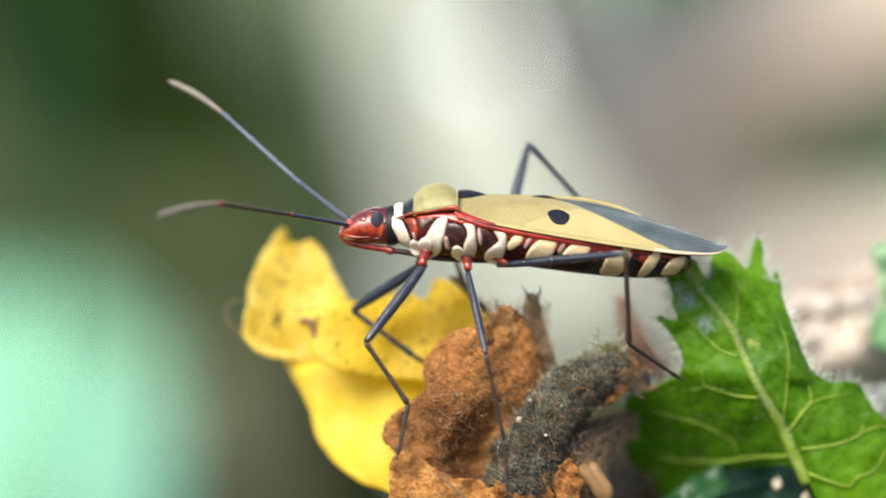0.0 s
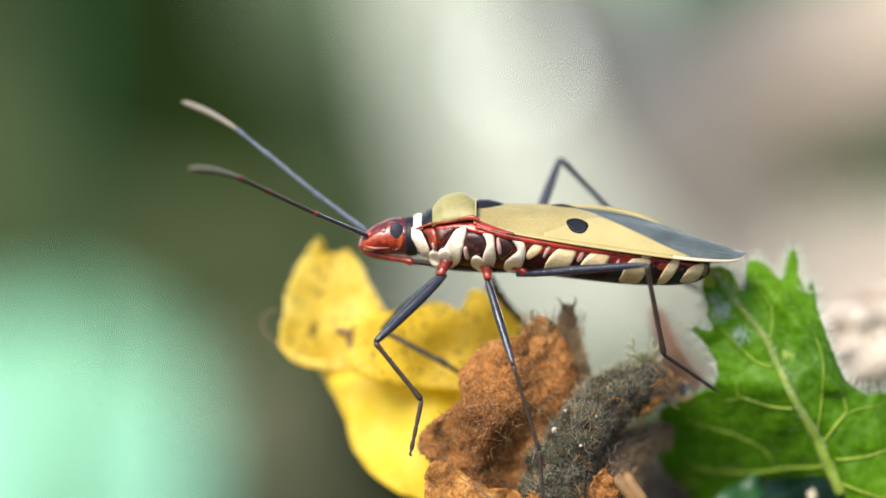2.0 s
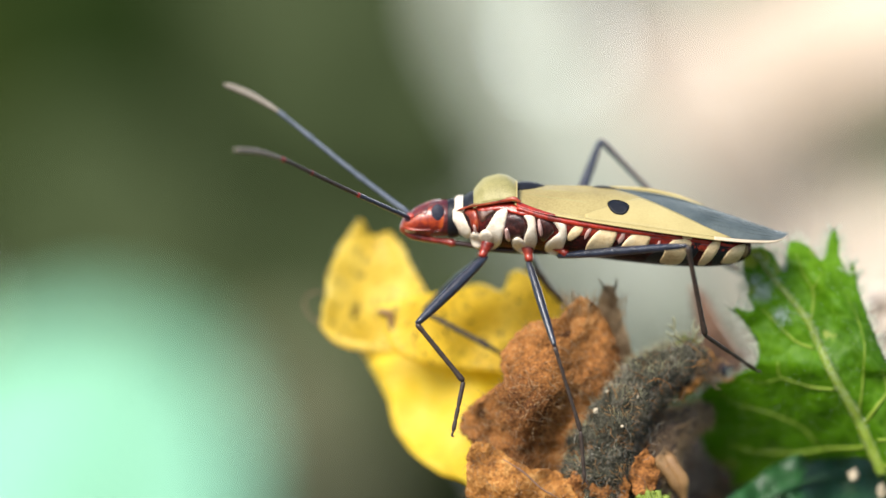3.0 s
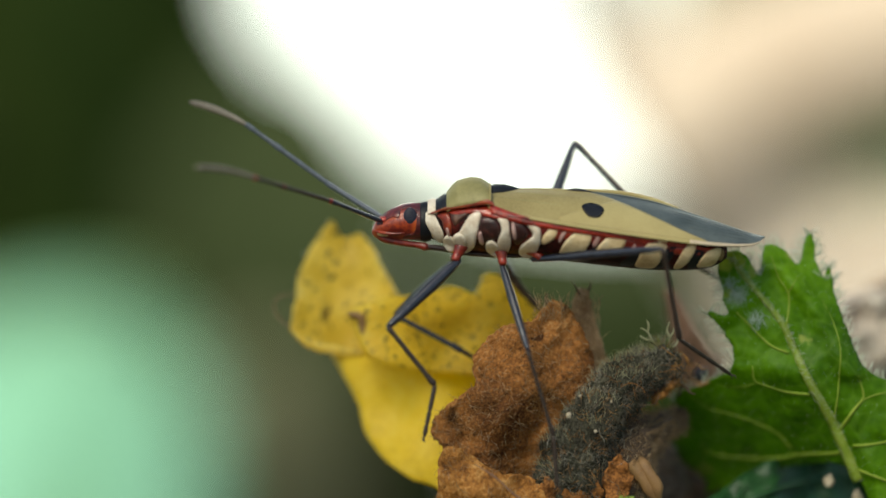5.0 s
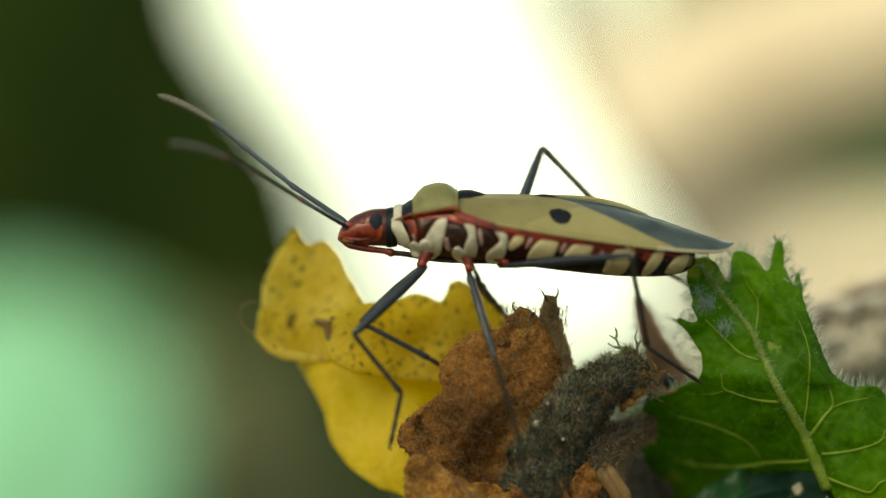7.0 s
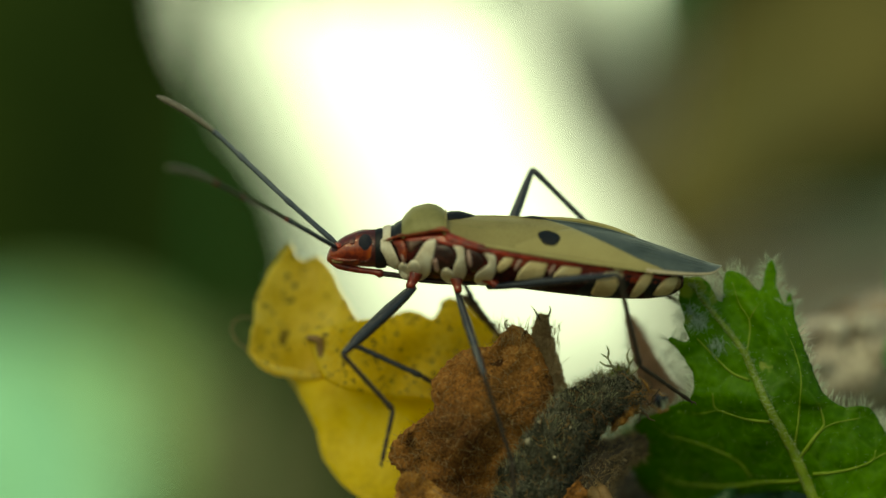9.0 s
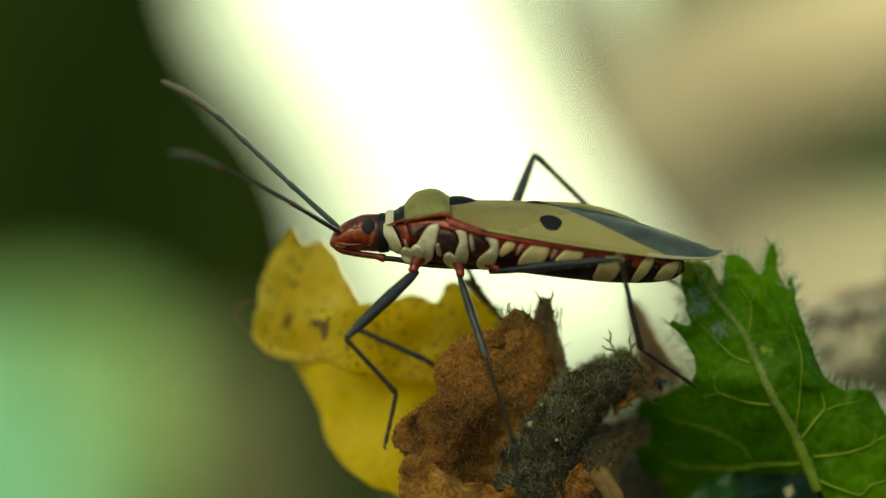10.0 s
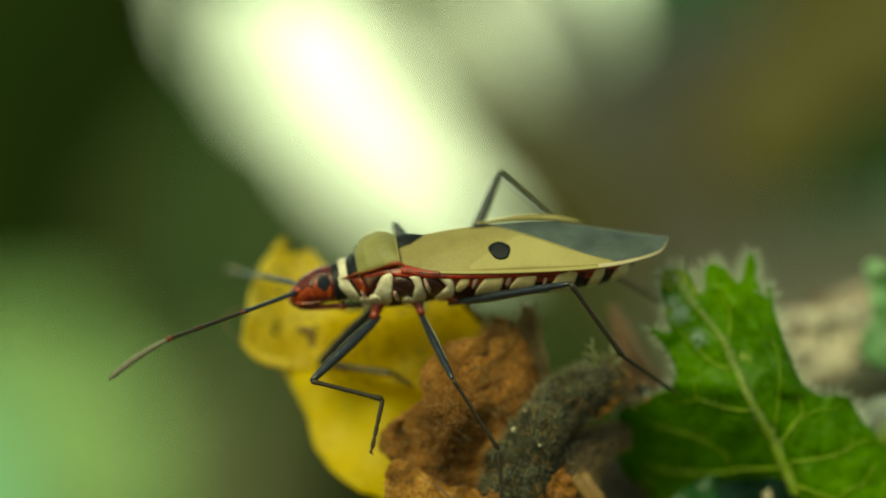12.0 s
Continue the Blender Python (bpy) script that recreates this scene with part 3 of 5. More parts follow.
def brown_leaf():
    leaf = thing("brown_leaf", "crumpled dry brown leaf with fuzzy torn edges", "leaf", base=at(850, 900, 1))

    def crumple(u, v):
        return ripple(u, v, 85, 1.0, 1) + ripple(u, v, 32, 0.42, 2) + ripple(u, v, 11, 0.2, 3) + ripple(u, v, 5, 0.14, 4)

    main = blade([(724, 752), (742, 716), (776, 690), (802, 670), (796, 640), (806, 608), (832, 580), (872, 562), (905, 556), (926, 530), (950, 524), (972, 545), (1000, 600), (1010, 650), (985, 690), (960, 730), (950, 800), (930, 870), (880, 900), (790, 830), (745, 778)], 5.5,
                 lambda u, v: 1.2 - 2.4 * math.exp(-(((u - 860) / 90) ** 2 + ((v - 690) / 110) ** 2)) + crumple(u, v), 2.5, 7)
    roots = [r for r in scatter(main, 9000, 8)]
    part("blade", main, BROWN, leaf, thick=0.15)
    back = blade([(945, 565), (966, 545), (974, 520), (984, 502), (1000, 506), (1008, 540), (1022, 590), (1032, 630), (1044, 668), (1030, 700), (960, 705), (932, 640)], 5.5,
                 lambda u, v: 2.2 + crumple(u + 300, v), 2.5, 9)
    pale = scatter(back, 2600, 9)
    part("torn_flap", back, TAN, leaf, "pale tan torn flap", thick=0.15)
    low = blade([(738, 800), (760, 778), (800, 800), (850, 828), (900, 835), (935, 900), (900, 1010), (820, 1040), (750, 980), (738, 900)], 6.5,
                lambda u, v: -0.8 + crumple(u, v + 500) * 0.8 - (v - 800) * 0.004, 2.5, 11)
    roots += scatter(low, 3000, 10)
    part("orange_lobe", low, ORANGE, leaf, "orange dry leaf lobe", thick=0.15)
    part("fuzz", hairs([(p, (n if n.y < 0 else -n) * 0.4) for p, n in roots], 0.32, 0.011, 6, 1.0, 0.9), BROWNHAIR, leaf, "matted brown felt", kind="stuff")
    part("flap_fuzz", hairs([(p, (n if n.y < 0 else -n) * 0.4) for p, n in pale], 0.32, 0.012, 16, 1.0, 0.9), TANHAIR, leaf, "pale tan felt", kind="stuff")
    rng = random.Random(19)
    fray = [(at(rng.uniform(965, 1022), rng.uniform(520, 650), rng.uniform(1.2, 2.2)), (rng.uniform(-0.2, 0.35), -0.2, 1)) for _ in range(170)]
    fray += [(at(rng.uniform(905, 965), rng.uniform(524, 560), rng.uniform(0.2, 1.2)), (rng.uniform(-0.5, 0.5), -0.3, 0.8)) for _ in range(80)]
    part("fray", hairs(fray, 0.8, 0.018, 17, 0.5, 0.35), TANHAIR, leaf, "pale frayed leaf fibres", kind="stuff")
    lie = [(p + Vector((0, -0.08, 0)), Vector((rng.uniform(-1, 1), -0.12, rng.uniform(-0.6, 0.8)))) for p, n in roots[::9]]
    part("felt", hairs(lie, 0.7, 0.011, 29, 0.9, 0.3), TANHAIR, leaf, "pale matted fibres", kind="stuff")
    for i, (a, b, c) in enumerate([((985, 512), (978, 498), (970, 488)), ((1000, 505), (1004, 495), (1002, 488)), ((930, 530), (924, 518), (932, 510))]):
        part("thread", tube([at(*a, 1.8), at(*b, 1.6), at(*c, 1.5)], [0.07, 0.05, 0.015], 8, 5, 0.02, 5), STALK, leaf)
    part("loose_fibre", tube([at(800, 810, -1.9), at(835, 832, -2.1), at(868, 862, -2.0), at(900, 880, -1.8)], [0.02, 0.05, 0.045, 0.02], 14, 5, 0.02, 3), PINK, leaf)


def dried_stalk():
    stalk = thing("dried_stalk", "dark grey fuzzy withered stalk", "stalk", base=at(960, 1000, 2))
    body = tube([at(1148, 628, 1.6), at(1132, 634, 1.4), at(1088, 655, 1.0), at(1040, 690, 0.6), at(1002, 745, 0.5), at(975, 820, 0.6), at(968, 920, 1.0), at(985, 1030, 2)], [0.75, 0.95, 1.05, 1.15, 1.4, 1.65, 1.75, 1.85], 110, 44, 0.46, 1.3)
    roots = scatter(body, 17000, 12)
    part("stem", body, GREY, stalk)
    part("fuzz", hairs(roots[:15500], 0.36, 0.012, 7, 0.9, 1.0), GREYHAIR, stalk, "dense dark grey fuzz", kind="stuff")
    crest = [(p, n + Vector((0, 0, 0.5))) for p, n in roots if n.z > 0.55][:1500]
    part("crest_fuzz", hairs(crest, 0.62, 0.010, 47, 0.8, 0.8), PALETWIG, stalk, "pale olive fuzz on the upper side", kind="stuff")
    part("brown_fuzz", hairs(roots[15500:], 0.62, 0.012, 27, 0.8, 0.9), BROWNHAIR, stalk, kind="stuff")
    # the broken end, torn and orange-brown below
    stub = blade([(1128, 640), (1142, 618), (1156, 622), (1160, 648), (1152, 668), (1134, 690), (1116, 702), (1112, 688)], 4, lambda u, v: 0.9 + ripple(u, v, 14, 0.4, 5) + 0.01 * abs(u - 1135), 2.5, 41)
    end = scatter(stub, 500, 43)
    part("torn_end", stub, ORANGE, stalk, "torn orange-brown end", thick=0.2)
    part("end_fuzz", hairs([(p, n if n.y < 0 else -n) for p, n in end], 0.5, 0.012, 44, 0.9, 0.9), BROWNHAIR, stalk, kind="stuff")
    for pts in ([(1124, 604), (1112, 592), (1104, 578), (1092, 570)], [(1112, 592), (1100, 590), (1090, 584)], [(1104, 578), (1106, 566), (1102, 556)], [(1140, 602), (1142, 588), (1138, 574), (1142, 560)], [(1142, 588), (1149, 578), (1150, 570)], [(1146, 606), (1156, 596), (1158, 584)]):
        part("twig", tube([at(u, v, 1.2 + 0.01 * (v - 600)) for u, v in pts], [0.06, 0.05, 0.025], 12, 5, 0.02, 5), PALETWIG, stalk, "thin pale twig")
    knob = tube([at(1120, 622, 1.2), at(1128, 608, 1.2), at(1136, 600, 1.2)], [0.35, 0.3, 0.1], 8, 8, 0.1, 3)
    tufts = scatter(knob, 350, 51)
    part("tip", knob, GREY, stalk)
    part("tip_fuzz", hairs(tufts, 0.45, 0.012, 52, 0.6, 0.8), SPROUT, stalk, "greenish fuzz", kind="stuff")
    side = tube([at(1162, 728, 4.5), at(1116, 748, 3.2), at(1066, 785, 2.0), at(1044, 850, 1.8), at(1034, 960, 2)], [0.6, 0.8, 1.4, 1.6, 1.6], 34, 18, 0.3, 0.9)
    more = scatter(side, 4500, 13)
    part("side_stem", side, STALK, stalk)
    part("side_fuzz", hairs(more, 0.5, 0.016, 8, 0.7, 0.9), TANHAIR, stalk, kind="stuff")
    # tangled brown fibres between the stalk's end and the green leaf
    rng = random.Random(61)
    for k in range(26):
        u, v, y, a = rng.uniform(1146, 1190), rng.uniform(628, 680), rng.uniform(1.5, 5), rng.uniform(0, 6.28)
        pts = [at(u, v, y)]
        for _ in range(4):
            a += rng.uniform(-1.3, 1.3)
            u, v, y = u + 12 * math.cos(a), v + 9 * math.sin(a), y + rng.uniform(-0.3, 0.3)
            pts.append(at(u, v, y))
        r = rng.uniform(0.02, 0.055)
        part("strand", tube(pts, [r * 0.5, r, r, r * 0.4], 16, 5, 0.02, 4), rng.choice((BROWNHAIR, SEED, STALK, STALK)), stalk, "tangled brown fibre")


def litter():
    """Loose fibres tangled round the stalk."""
    rng = random.Random(77)
    for k in range(46):
        u, v = rng.uniform(935, 1075), rng.uniform(690, 900)
        if rng.random() < 0.35:
            u, v = rng.uniform(1030, 1150), rng.uniform(600, 690)
        y = rng.uniform(-1.4, -0.4)
        a = rng.uniform(0, 6.28)
        pts = [at(u, v, y)]
        for _ in range(3):
            a += rng.uniform(-1.5, 1.5)
            s = rng.uniform(9, 22)
            u, v, y = u + s * math.cos(a), v + s * math.sin(a), y + rng.uniform(-0.25, 0.25)
            pts.append(at(u, v, y))
        r = rng.uniform(0.007, 0.016)
        ob = part("fibre", tube(pts, [r * 0.4, r, r, r * 0.3], 14, 5, 0.015, 5), rng.choice((BROWNHAIR, GREYHAIR, GREYHAIR, STALK, STALK)), base=pts[0])
        tagged(ob, "thin dry plant fibre tangled round the stalk", "plant fibre", "dry fibres")
    for u, v, w, h in [(990, 870, 36, 50), (1050, 840, 26, 44), (935, 870, 30, 40)]:
        bits = blade([(u - w, v), (u - w * 0.4, v - h * 0.8), (u + w * 0.3, v - h), (u + w, v - h * 0.2), (u + w * 0.6, v + h * 0.7), (u - w * 0.3, v + h)], 5, lambda x, z: -0.75 + ripple(x, z, 22, 0.45, u) + ripple(x, z, 7, 0.12, v), 3, int(u))
        tagged(part("leaf_scrap", bits, BROWN, thick=0.1, base=at(u, v + h, -0.5)), "torn scrap of dry brown leaf on the stalk", "leaf scrap", "dry scraps")


def veined_leaf():
    leaf = thing("green_leaf", "bright green lobed toothed leaf with pale veins and white fuzz", "leaf", base=at(1500, 900, 5))
    spine = [(1246, 446), (1258, 460), (1294, 505), (1335, 555), (1360, 605), (1382, 655), (1415, 711), (1438, 755), (1460, 805), (1476, 838)]

    def depth(u, v):
        rib = float(np.interp(v, [p[1] for p in spine], [p[0] for p in spine]))
        off = (u - rib) / 100
        fold = 0.5 * abs(off) ** 1.3 * (1.2 if off < 0 else 0.8)
        quilt = ripple(u, v, 42, 0.22, 11) + ripple(u, v, 17, 0.08, 12)
        curl = -0.5 * math.exp(-(((u - rib - 78) / 22) ** 2)) if 460 < v < 660 and u > rib else 0.0
        return 1.1 + fold * 0.9 + quilt + curl + ripple(u, v, 150, 0.5, 8) + (0.020 * (v - 640) * max(0.12, min(1, (rib + 50 - u) / 140)) if v > 640 else 0.004 * (640 - v)) + (1.2 * max(0, (1330 - u) / 200) * max(0, (v - 640) / 150))

    outline = [(1231, 440), (1248, 436), (1264, 436), (1278, 446), (1288, 463), (1297, 477), (1304, 478), (1306, 452), (1309, 427), (1323, 424), (1338, 431), (1352, 444), (1364, 459), (1373, 454), (1377, 432), (1383, 412), (1390, 404), (1397, 420), (1397, 448), (1404, 466), (1413, 484), (1418, 466), (1424, 466), (1428, 490), (1433, 516), (1446, 554), (1462, 596), (1477, 632), (1496, 650),
               (1524, 661), (1552, 659), (1572, 672), (1588, 701), (1615, 730), (1655, 790), (1720, 930), (1620, 1000), (1540, 960), (1496, 880), (1470, 826), (1432, 808), (1376, 810), (1315, 822), (1252, 850), (1192, 862), (1150, 845), (1138, 808), (1155, 782), (1143, 765), (1138, 745), (1157, 728), (1152, 710), (1153, 690), (1170, 680), (1196, 671), (1222, 658), (1247, 648),
               (1255, 632), (1256, 608), (1244, 586), (1230, 566), (1211, 546), (1217, 541), (1235, 549), (1246, 543), (1236, 519), (1238, 504), (1230, 484)]
    sheet_ = blade(outline, 6.5, depth, 1.3, 21)
    edge = [e for e in sheet_.edges if e.is_boundary]
    rng = random.Random(5)
    roots = []
    for e in edge:
        a, b = e.verts[0].co, e.verts[1].co
        if a.z > at(0, 720).z:
            out = ((a + b) / 2 - e.link_faces[0].calc_center_median()).normalized()
            for _ in range(8 if a.z > at(0, 520).z else 5):
                roots.append((a.lerp(b, rng.random()), out + Vector((0, -0.2, 0.5))))
    skin = scatter(sheet_, 900, 14)
    part("blade", sheet_, GREEN, leaf, thick=0.12)
    part("edge_fuzz", hairs(roots, 0.72, 0.014, 9, 0.25, 0.4), WHITEHAIR, leaf, "white edge hairs", kind="stuff")
    part("surface_fuzz", hairs([(p, n if n.y < 0 else -n) for p, n in skin], 0.25, 0.006, 10, 0.3, 0.3), WHITEHAIR, leaf, kind="stuff")

    # tufts of whitish fuzz, tinted to double as the glint on the leaf
    for u, v, a, c, count in ((1264, 512, 15, 13, 150), (1296, 556, 13, 12, 80), (1250, 494, 12, 10, 60)):
        mesh_of = []
        for _ in range(count):
            x, z = u + a * rng.gauss(0, 0.5), v + c * rng.gauss(0, 0.5)
            mesh_of.append((at(x, z, depth(x, z) - 0.12), Vector((rng.uniform(-1, 1), -0.1, rng.uniform(-1, 1)))))
        part("web_glint_patch", hairs(mesh_of, 0.42, 0.012, u, 0.8, 0.2), WEB, leaf, "pale web of hairs with the leaf's bluish glint in its colour", kind="stuff")

    def vein(points, r0, r1):
        pts = [at(u, v, depth(u, v) - 0.05 - r0 * 0.35) for u, v in [q.xy for q in curve([(*p, 0) for p in points], 18)]]
        part("vein", tube(pts, [r0 * 0.85, (r0 + r1) * 0.42, r1 * 0.85], 18, 8, 0.012, 4), VEIN, leaf)

    pts = [at(u, v, depth(u, v) - 0.06) for u, v in [q.xy for q in curve([(*p, 0) for p in spine], 30)]]
    part("midrib", tube(pts, [0.05, 0.09, 0.12, 0.15, 0.18, 0.20, 0.23, 0.27, 0.31, 0.34], 30, 10, 0.03, 3), VEIN, leaf, "pale yellow-green midrib")
    down = [(pts[min(len(pts) - 1, int(k))].lerp(pts[min(len(pts) - 1, int(k) + 1)], k % 1) + Vector((rng.uniform(-0.2, 0.2), -0.2, 0)), Vector((rng.uniform(-1, 1), -0.5, 0.3))) for k in [rng.uniform(0, len(pts) - 1) for _ in range(700)]]
    part("midrib_fuzz", hairs(down, 0.3, 0.007, 71, 0.4, 0.4), WHITEHAIR, leaf, "short pale hairs", kind="stuff")
    for points, r0, r1 in [([(1389, 688), (1349, 683), (1310, 671), (1292, 663), (1288, 638)], 0.10, 0.045), ([(1293, 668), (1265, 674), (1227, 671)], 0.05, 0.025), ([(1357, 784), (1335, 758), (1310, 744), (1276, 730), (1237, 718), (1210, 711), (1185, 694)], 0.09, 0.035),
                           ([(1450, 785), (1432, 791), (1376, 792), (1348, 797), (1315, 800), (1270, 799), (1237, 796), (1215, 790), (1196, 774)], 0.13, 0.04), ([(1215, 790), (1190, 796), (1168, 806)], 0.05, 0.025), ([(1352, 615), (1321, 602), (1294, 577), (1260, 543)], 0.09, 0.04), ([(1434, 744), (1433, 722), (1437, 694), (1441, 650), (1442, 605), (1430, 561), (1411, 522)], 0.08, 0.03),
                           ([(1345, 575), (1351, 545), (1351, 510), (1333, 480), (1322, 445)], 0.07, 0.025), ([(1351, 510), (1362, 490), (1372, 478)], 0.045, 0.02), ([(1440, 752), (1465, 716), (1481, 697), (1482, 683), (1474, 655)], 0.12, 0.04), ([(1481, 698), (1505, 688), (1545, 680)], 0.06, 0.025), ([(1465, 778), (1493, 776), (1526, 770), (1565, 756), (1574, 736)], 0.10, 0.035),
                           ([(1565, 754), (1599, 739), (1630, 742)], 0.06, 0.03), ([(1474, 820), (1520, 838), (1548, 845), (1565, 828), (1593, 817), (1614, 784)], 0.10, 0.035), ([(1237, 718), (1210, 735), (1180, 742)], 0.035, 0.02), ([(1310, 744), (1300, 720), (1284, 708)], 0.03, 0.018), ([(1237, 796), (1225, 770), (1205, 752)], 0.03, 0.018)]:
        vein(points, r0, r1)
    part("petiole", tube([at(1474, 826, 3.6), at(1482, 870, 6), at(1490, 960, 9), at(1480, 1400, 12)], [0.28, 0.32, 0.36, 0.4], 20, 8), SHADED, leaf, "dark green petiole")


def clutter():
    stem = thing("woody_stem", "pale weathered woody plant stem behind the leaves", "stem", base=at(1000, 1900, 10))
    wood = tube([at(1760, 520, 22), at(1600, 560, 20), at(1500, 590, 18), at(1380, 680, 17), at(1290, 752, 15)], [2.6, 2.6, 2.7, 2.5, 2.0], 40, 22, 0.8, 0.5)
    part("bark", wood, BARK, stem)
    low = tube([at(1310, 728, 15.4), at(1240, 775, 13), at(1165, 815, 10), at(1085, 890, 8), at(1010, 1200, 8), at(1000, 1900, 10)], [2.0, 1.9, 1.8, 2.4, 3.4, 4.4], 60, 22, 0.8, 0.6)
    tufts = scatter(low, 1500, 41)
    part("brown_bark", low, MIDBARK, stem, "brown fibrous bark")
    part("fuzz", hairs(tufts, 0.9, 0.025, 16, 0.9, 1.1), BROWNHAIR, stem, kind="stuff")
    part("lower_stem", tube([at(1000, 1850, 10), at(990, 6000, 14), at(980, 16500, 20)], [4.2, 5, 6], 20, 14, 0.4, 0.2), STALK, stem)
    for i, (u, v, y, r) in enumerate([(1470, 530, 16, 0.6), (1530, 520, 16, 0.7), (1440, 590, 15, 0.6), (1560, 570, 15.5, 0.8)]):
        part("bark_flake", tube([at(u, v, y), at(u + 30, v - 6, y - 0.6), at(u + 66, v + 4, y)], [r * 0.4, r, r * 0.4], 10, 8, 0.3, 1.2, 0.5), BARK, stem)
    # cracked flakes and short fibres on the pale bark
    rng = random.Random(83)
    tufts = []
    for k in range(34):
        u = rng.uniform(1400, 1690)
        mid, lift = float(np.interp(u, [1290, 1380, 1500, 1600, 1760], [752, 680, 590, 560, 520])), rng.uniform(-0.92, 0.7)
        v, y = mid + 84 * lift, 18.2 - 2.55 * math.sqrt(1 - lift * lift)
        w, r = rng.uniform(8, 26), rng.uniform(0.10, 0.28)
        part("bark_flake", tube([at(u - w, v + w * 0.4, y + 0.15), at(u, v, y - 0.1), at(u + w, v - w * 0.3, y + 0.15)], [r * 0.3, r, r * 0.3], 8, 7, 0.12, 2.2, 0.5), BARK if k % 3 else MIDBARK, stem)
    for k in range(420):
        u = rng.uniform(1400, 1700)
        v = float(np.interp(u, [1290, 1380, 1500, 1600, 1760], [752, 680, 590, 560, 520])) - rng.uniform(60, 92)
        tufts.append((at(u, v, 17.6), (rng.uniform(-0.5, 0.5), -0.3, 1)))
    part("top_fuzz", hairs(tufts, 0.6, 0.025, 84, 0.5, 0.5), BROWNHAIR, stem, "short brown fibres along the top", kind="stuff")

    bract = thing("dried_bract", "pinkish brown dried pointed bract behind the stalk", "bract", base=at(1190, 720, 9))
    part("blade", blade([(1136, 506), (1150, 506), (1164, 530), (1188, 570), (1216, 612), (1242, 640), (1215, 668), (1170, 680), (1156, 640), (1150, 590), (1142, 545)], 7, lambda u, v: 9 + ripple(u, v, 40, 0.5, 4) + ((u - 1190) / 40) ** 2 * 0.5, 2, 31), PINK, bract, thick=0.15)
    b2 = [(at(1152 + 2.2 * i, 512 + 3.0 * i, 8.8), (0.6, 0, 0.6)) for i in range(40)] + [(at(1140 + 0.4 * i, 520 + 4 * i, 8.8), (-0.7, 0, 0.4)) for i in range(30)]
    part("fuzz", hairs(b2, 0.7, 0.02, 11), GREYHAIR, bract, kind="stuff")

    # dark leaf, widened so its colour fills in the shade below the green leaf
    under = thing("shaded_leaf", "glossy dark blue-green leaf, colour also holding the shade under the green leaf", "leaf", base=at(1350, 1000, 3))
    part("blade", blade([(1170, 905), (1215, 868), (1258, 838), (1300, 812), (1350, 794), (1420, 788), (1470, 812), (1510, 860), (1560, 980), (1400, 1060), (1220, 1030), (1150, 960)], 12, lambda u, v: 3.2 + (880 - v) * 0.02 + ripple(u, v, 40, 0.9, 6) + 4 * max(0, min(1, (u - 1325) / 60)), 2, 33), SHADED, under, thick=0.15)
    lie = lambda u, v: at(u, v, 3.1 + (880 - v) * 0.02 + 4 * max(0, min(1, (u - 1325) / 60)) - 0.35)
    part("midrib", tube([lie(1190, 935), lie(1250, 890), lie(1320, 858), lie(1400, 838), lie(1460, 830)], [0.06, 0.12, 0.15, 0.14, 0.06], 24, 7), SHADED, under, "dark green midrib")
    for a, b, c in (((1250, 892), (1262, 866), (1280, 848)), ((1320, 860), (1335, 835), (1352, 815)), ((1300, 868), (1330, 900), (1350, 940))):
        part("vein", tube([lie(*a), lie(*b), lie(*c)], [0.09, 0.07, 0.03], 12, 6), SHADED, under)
    sprout = thing("green_sprout", "small lime green fuzzy sprout", "sprout", base=at(1070, 960, -1))
    tufts = []
    for i in range(7):
        a = -0.9 + i * 0.3
        tuft = tube([at(1068, 930, -1.2), at(1068 + 20 * math.sin(a), 893, -1.4), at(1066 + 34 * math.sin(a), 862 + 14 * abs(a) + 5 * (i % 2), -1.5 + 0.2 * (i % 2))], [0.22, 0.26, 0.12], 10, 7, 0.12, 3)
        tufts += scatter(tuft, 60, i)
        part("leaflet", tuft, SPROUT, sprout)
    part("fuzz", hairs(tufts, 0.3, 0.014, 15, 0.6, 0.8), SPROUT, sprout, kind="stuff")
    husk = thing("seed_husk", "tan papery split seed husk", "plant debris", "crumbs in the litter", base=at(1110, 900, 0.6))
    for s in (-1, 1):
        part("shell", tube([at(1076 + 8 * s, 792, 0.8), at(1092 + 10 * s, 820, 0.4), at(1112 + 8 * s, 850, 0.4), at(1122, 884, 0.8)], [0.08, 0.3, 0.28, 0.1], 18, 10, 0.1, 1.5, 0.6), SEED, husk)
    for name, label, u, v, y, ru, rv, m in [("flower_bud", "tiny cream dried flower bud", 1422, 840, 3.6, 9, 10, BUD), ("flower_bud", "tiny cream dried flower bud", 1472, 868, 3.2, 9, 14, BUD), ("pale_crumb", "small pale crumb of plant fluff", 965, 724, -1.6, 5, 5, BUD), ("pale_crumb", "small pale crumb of plant fluff", 1012, 752, -1.2, 3, 3, BUD), ("pale_crumb", "small pale crumb of plant fluff", 985, 690, -0.7, 3, 2.5, BUD), ("pale_crumb", "small pale crumb of plant fluff", 1040, 700, -0.6, 2.5, 3, BUD), ("dark_berry", "small dark round seed", 1198, 652, 4.5, 13, 12, EYE)]:
        bm = bmesh.new()
        bmesh.ops.create_icosphere(bm, subdivisions=3, radius=1)
        for p in bm.verts:
            d = 1 + 0.55 * noise.noise(p.co * 1.7 + Vector((u, v, 0)))
            p.co = at(u, v, y) + Vector((p.co.x * ru * G * d, p.co.y * ru * G * d, p.co.z * rv * G * d))
        tagged(part(name, bm, m, base=at(u, v + rv, y)), label, "plant debris", "crumbs in the litter")

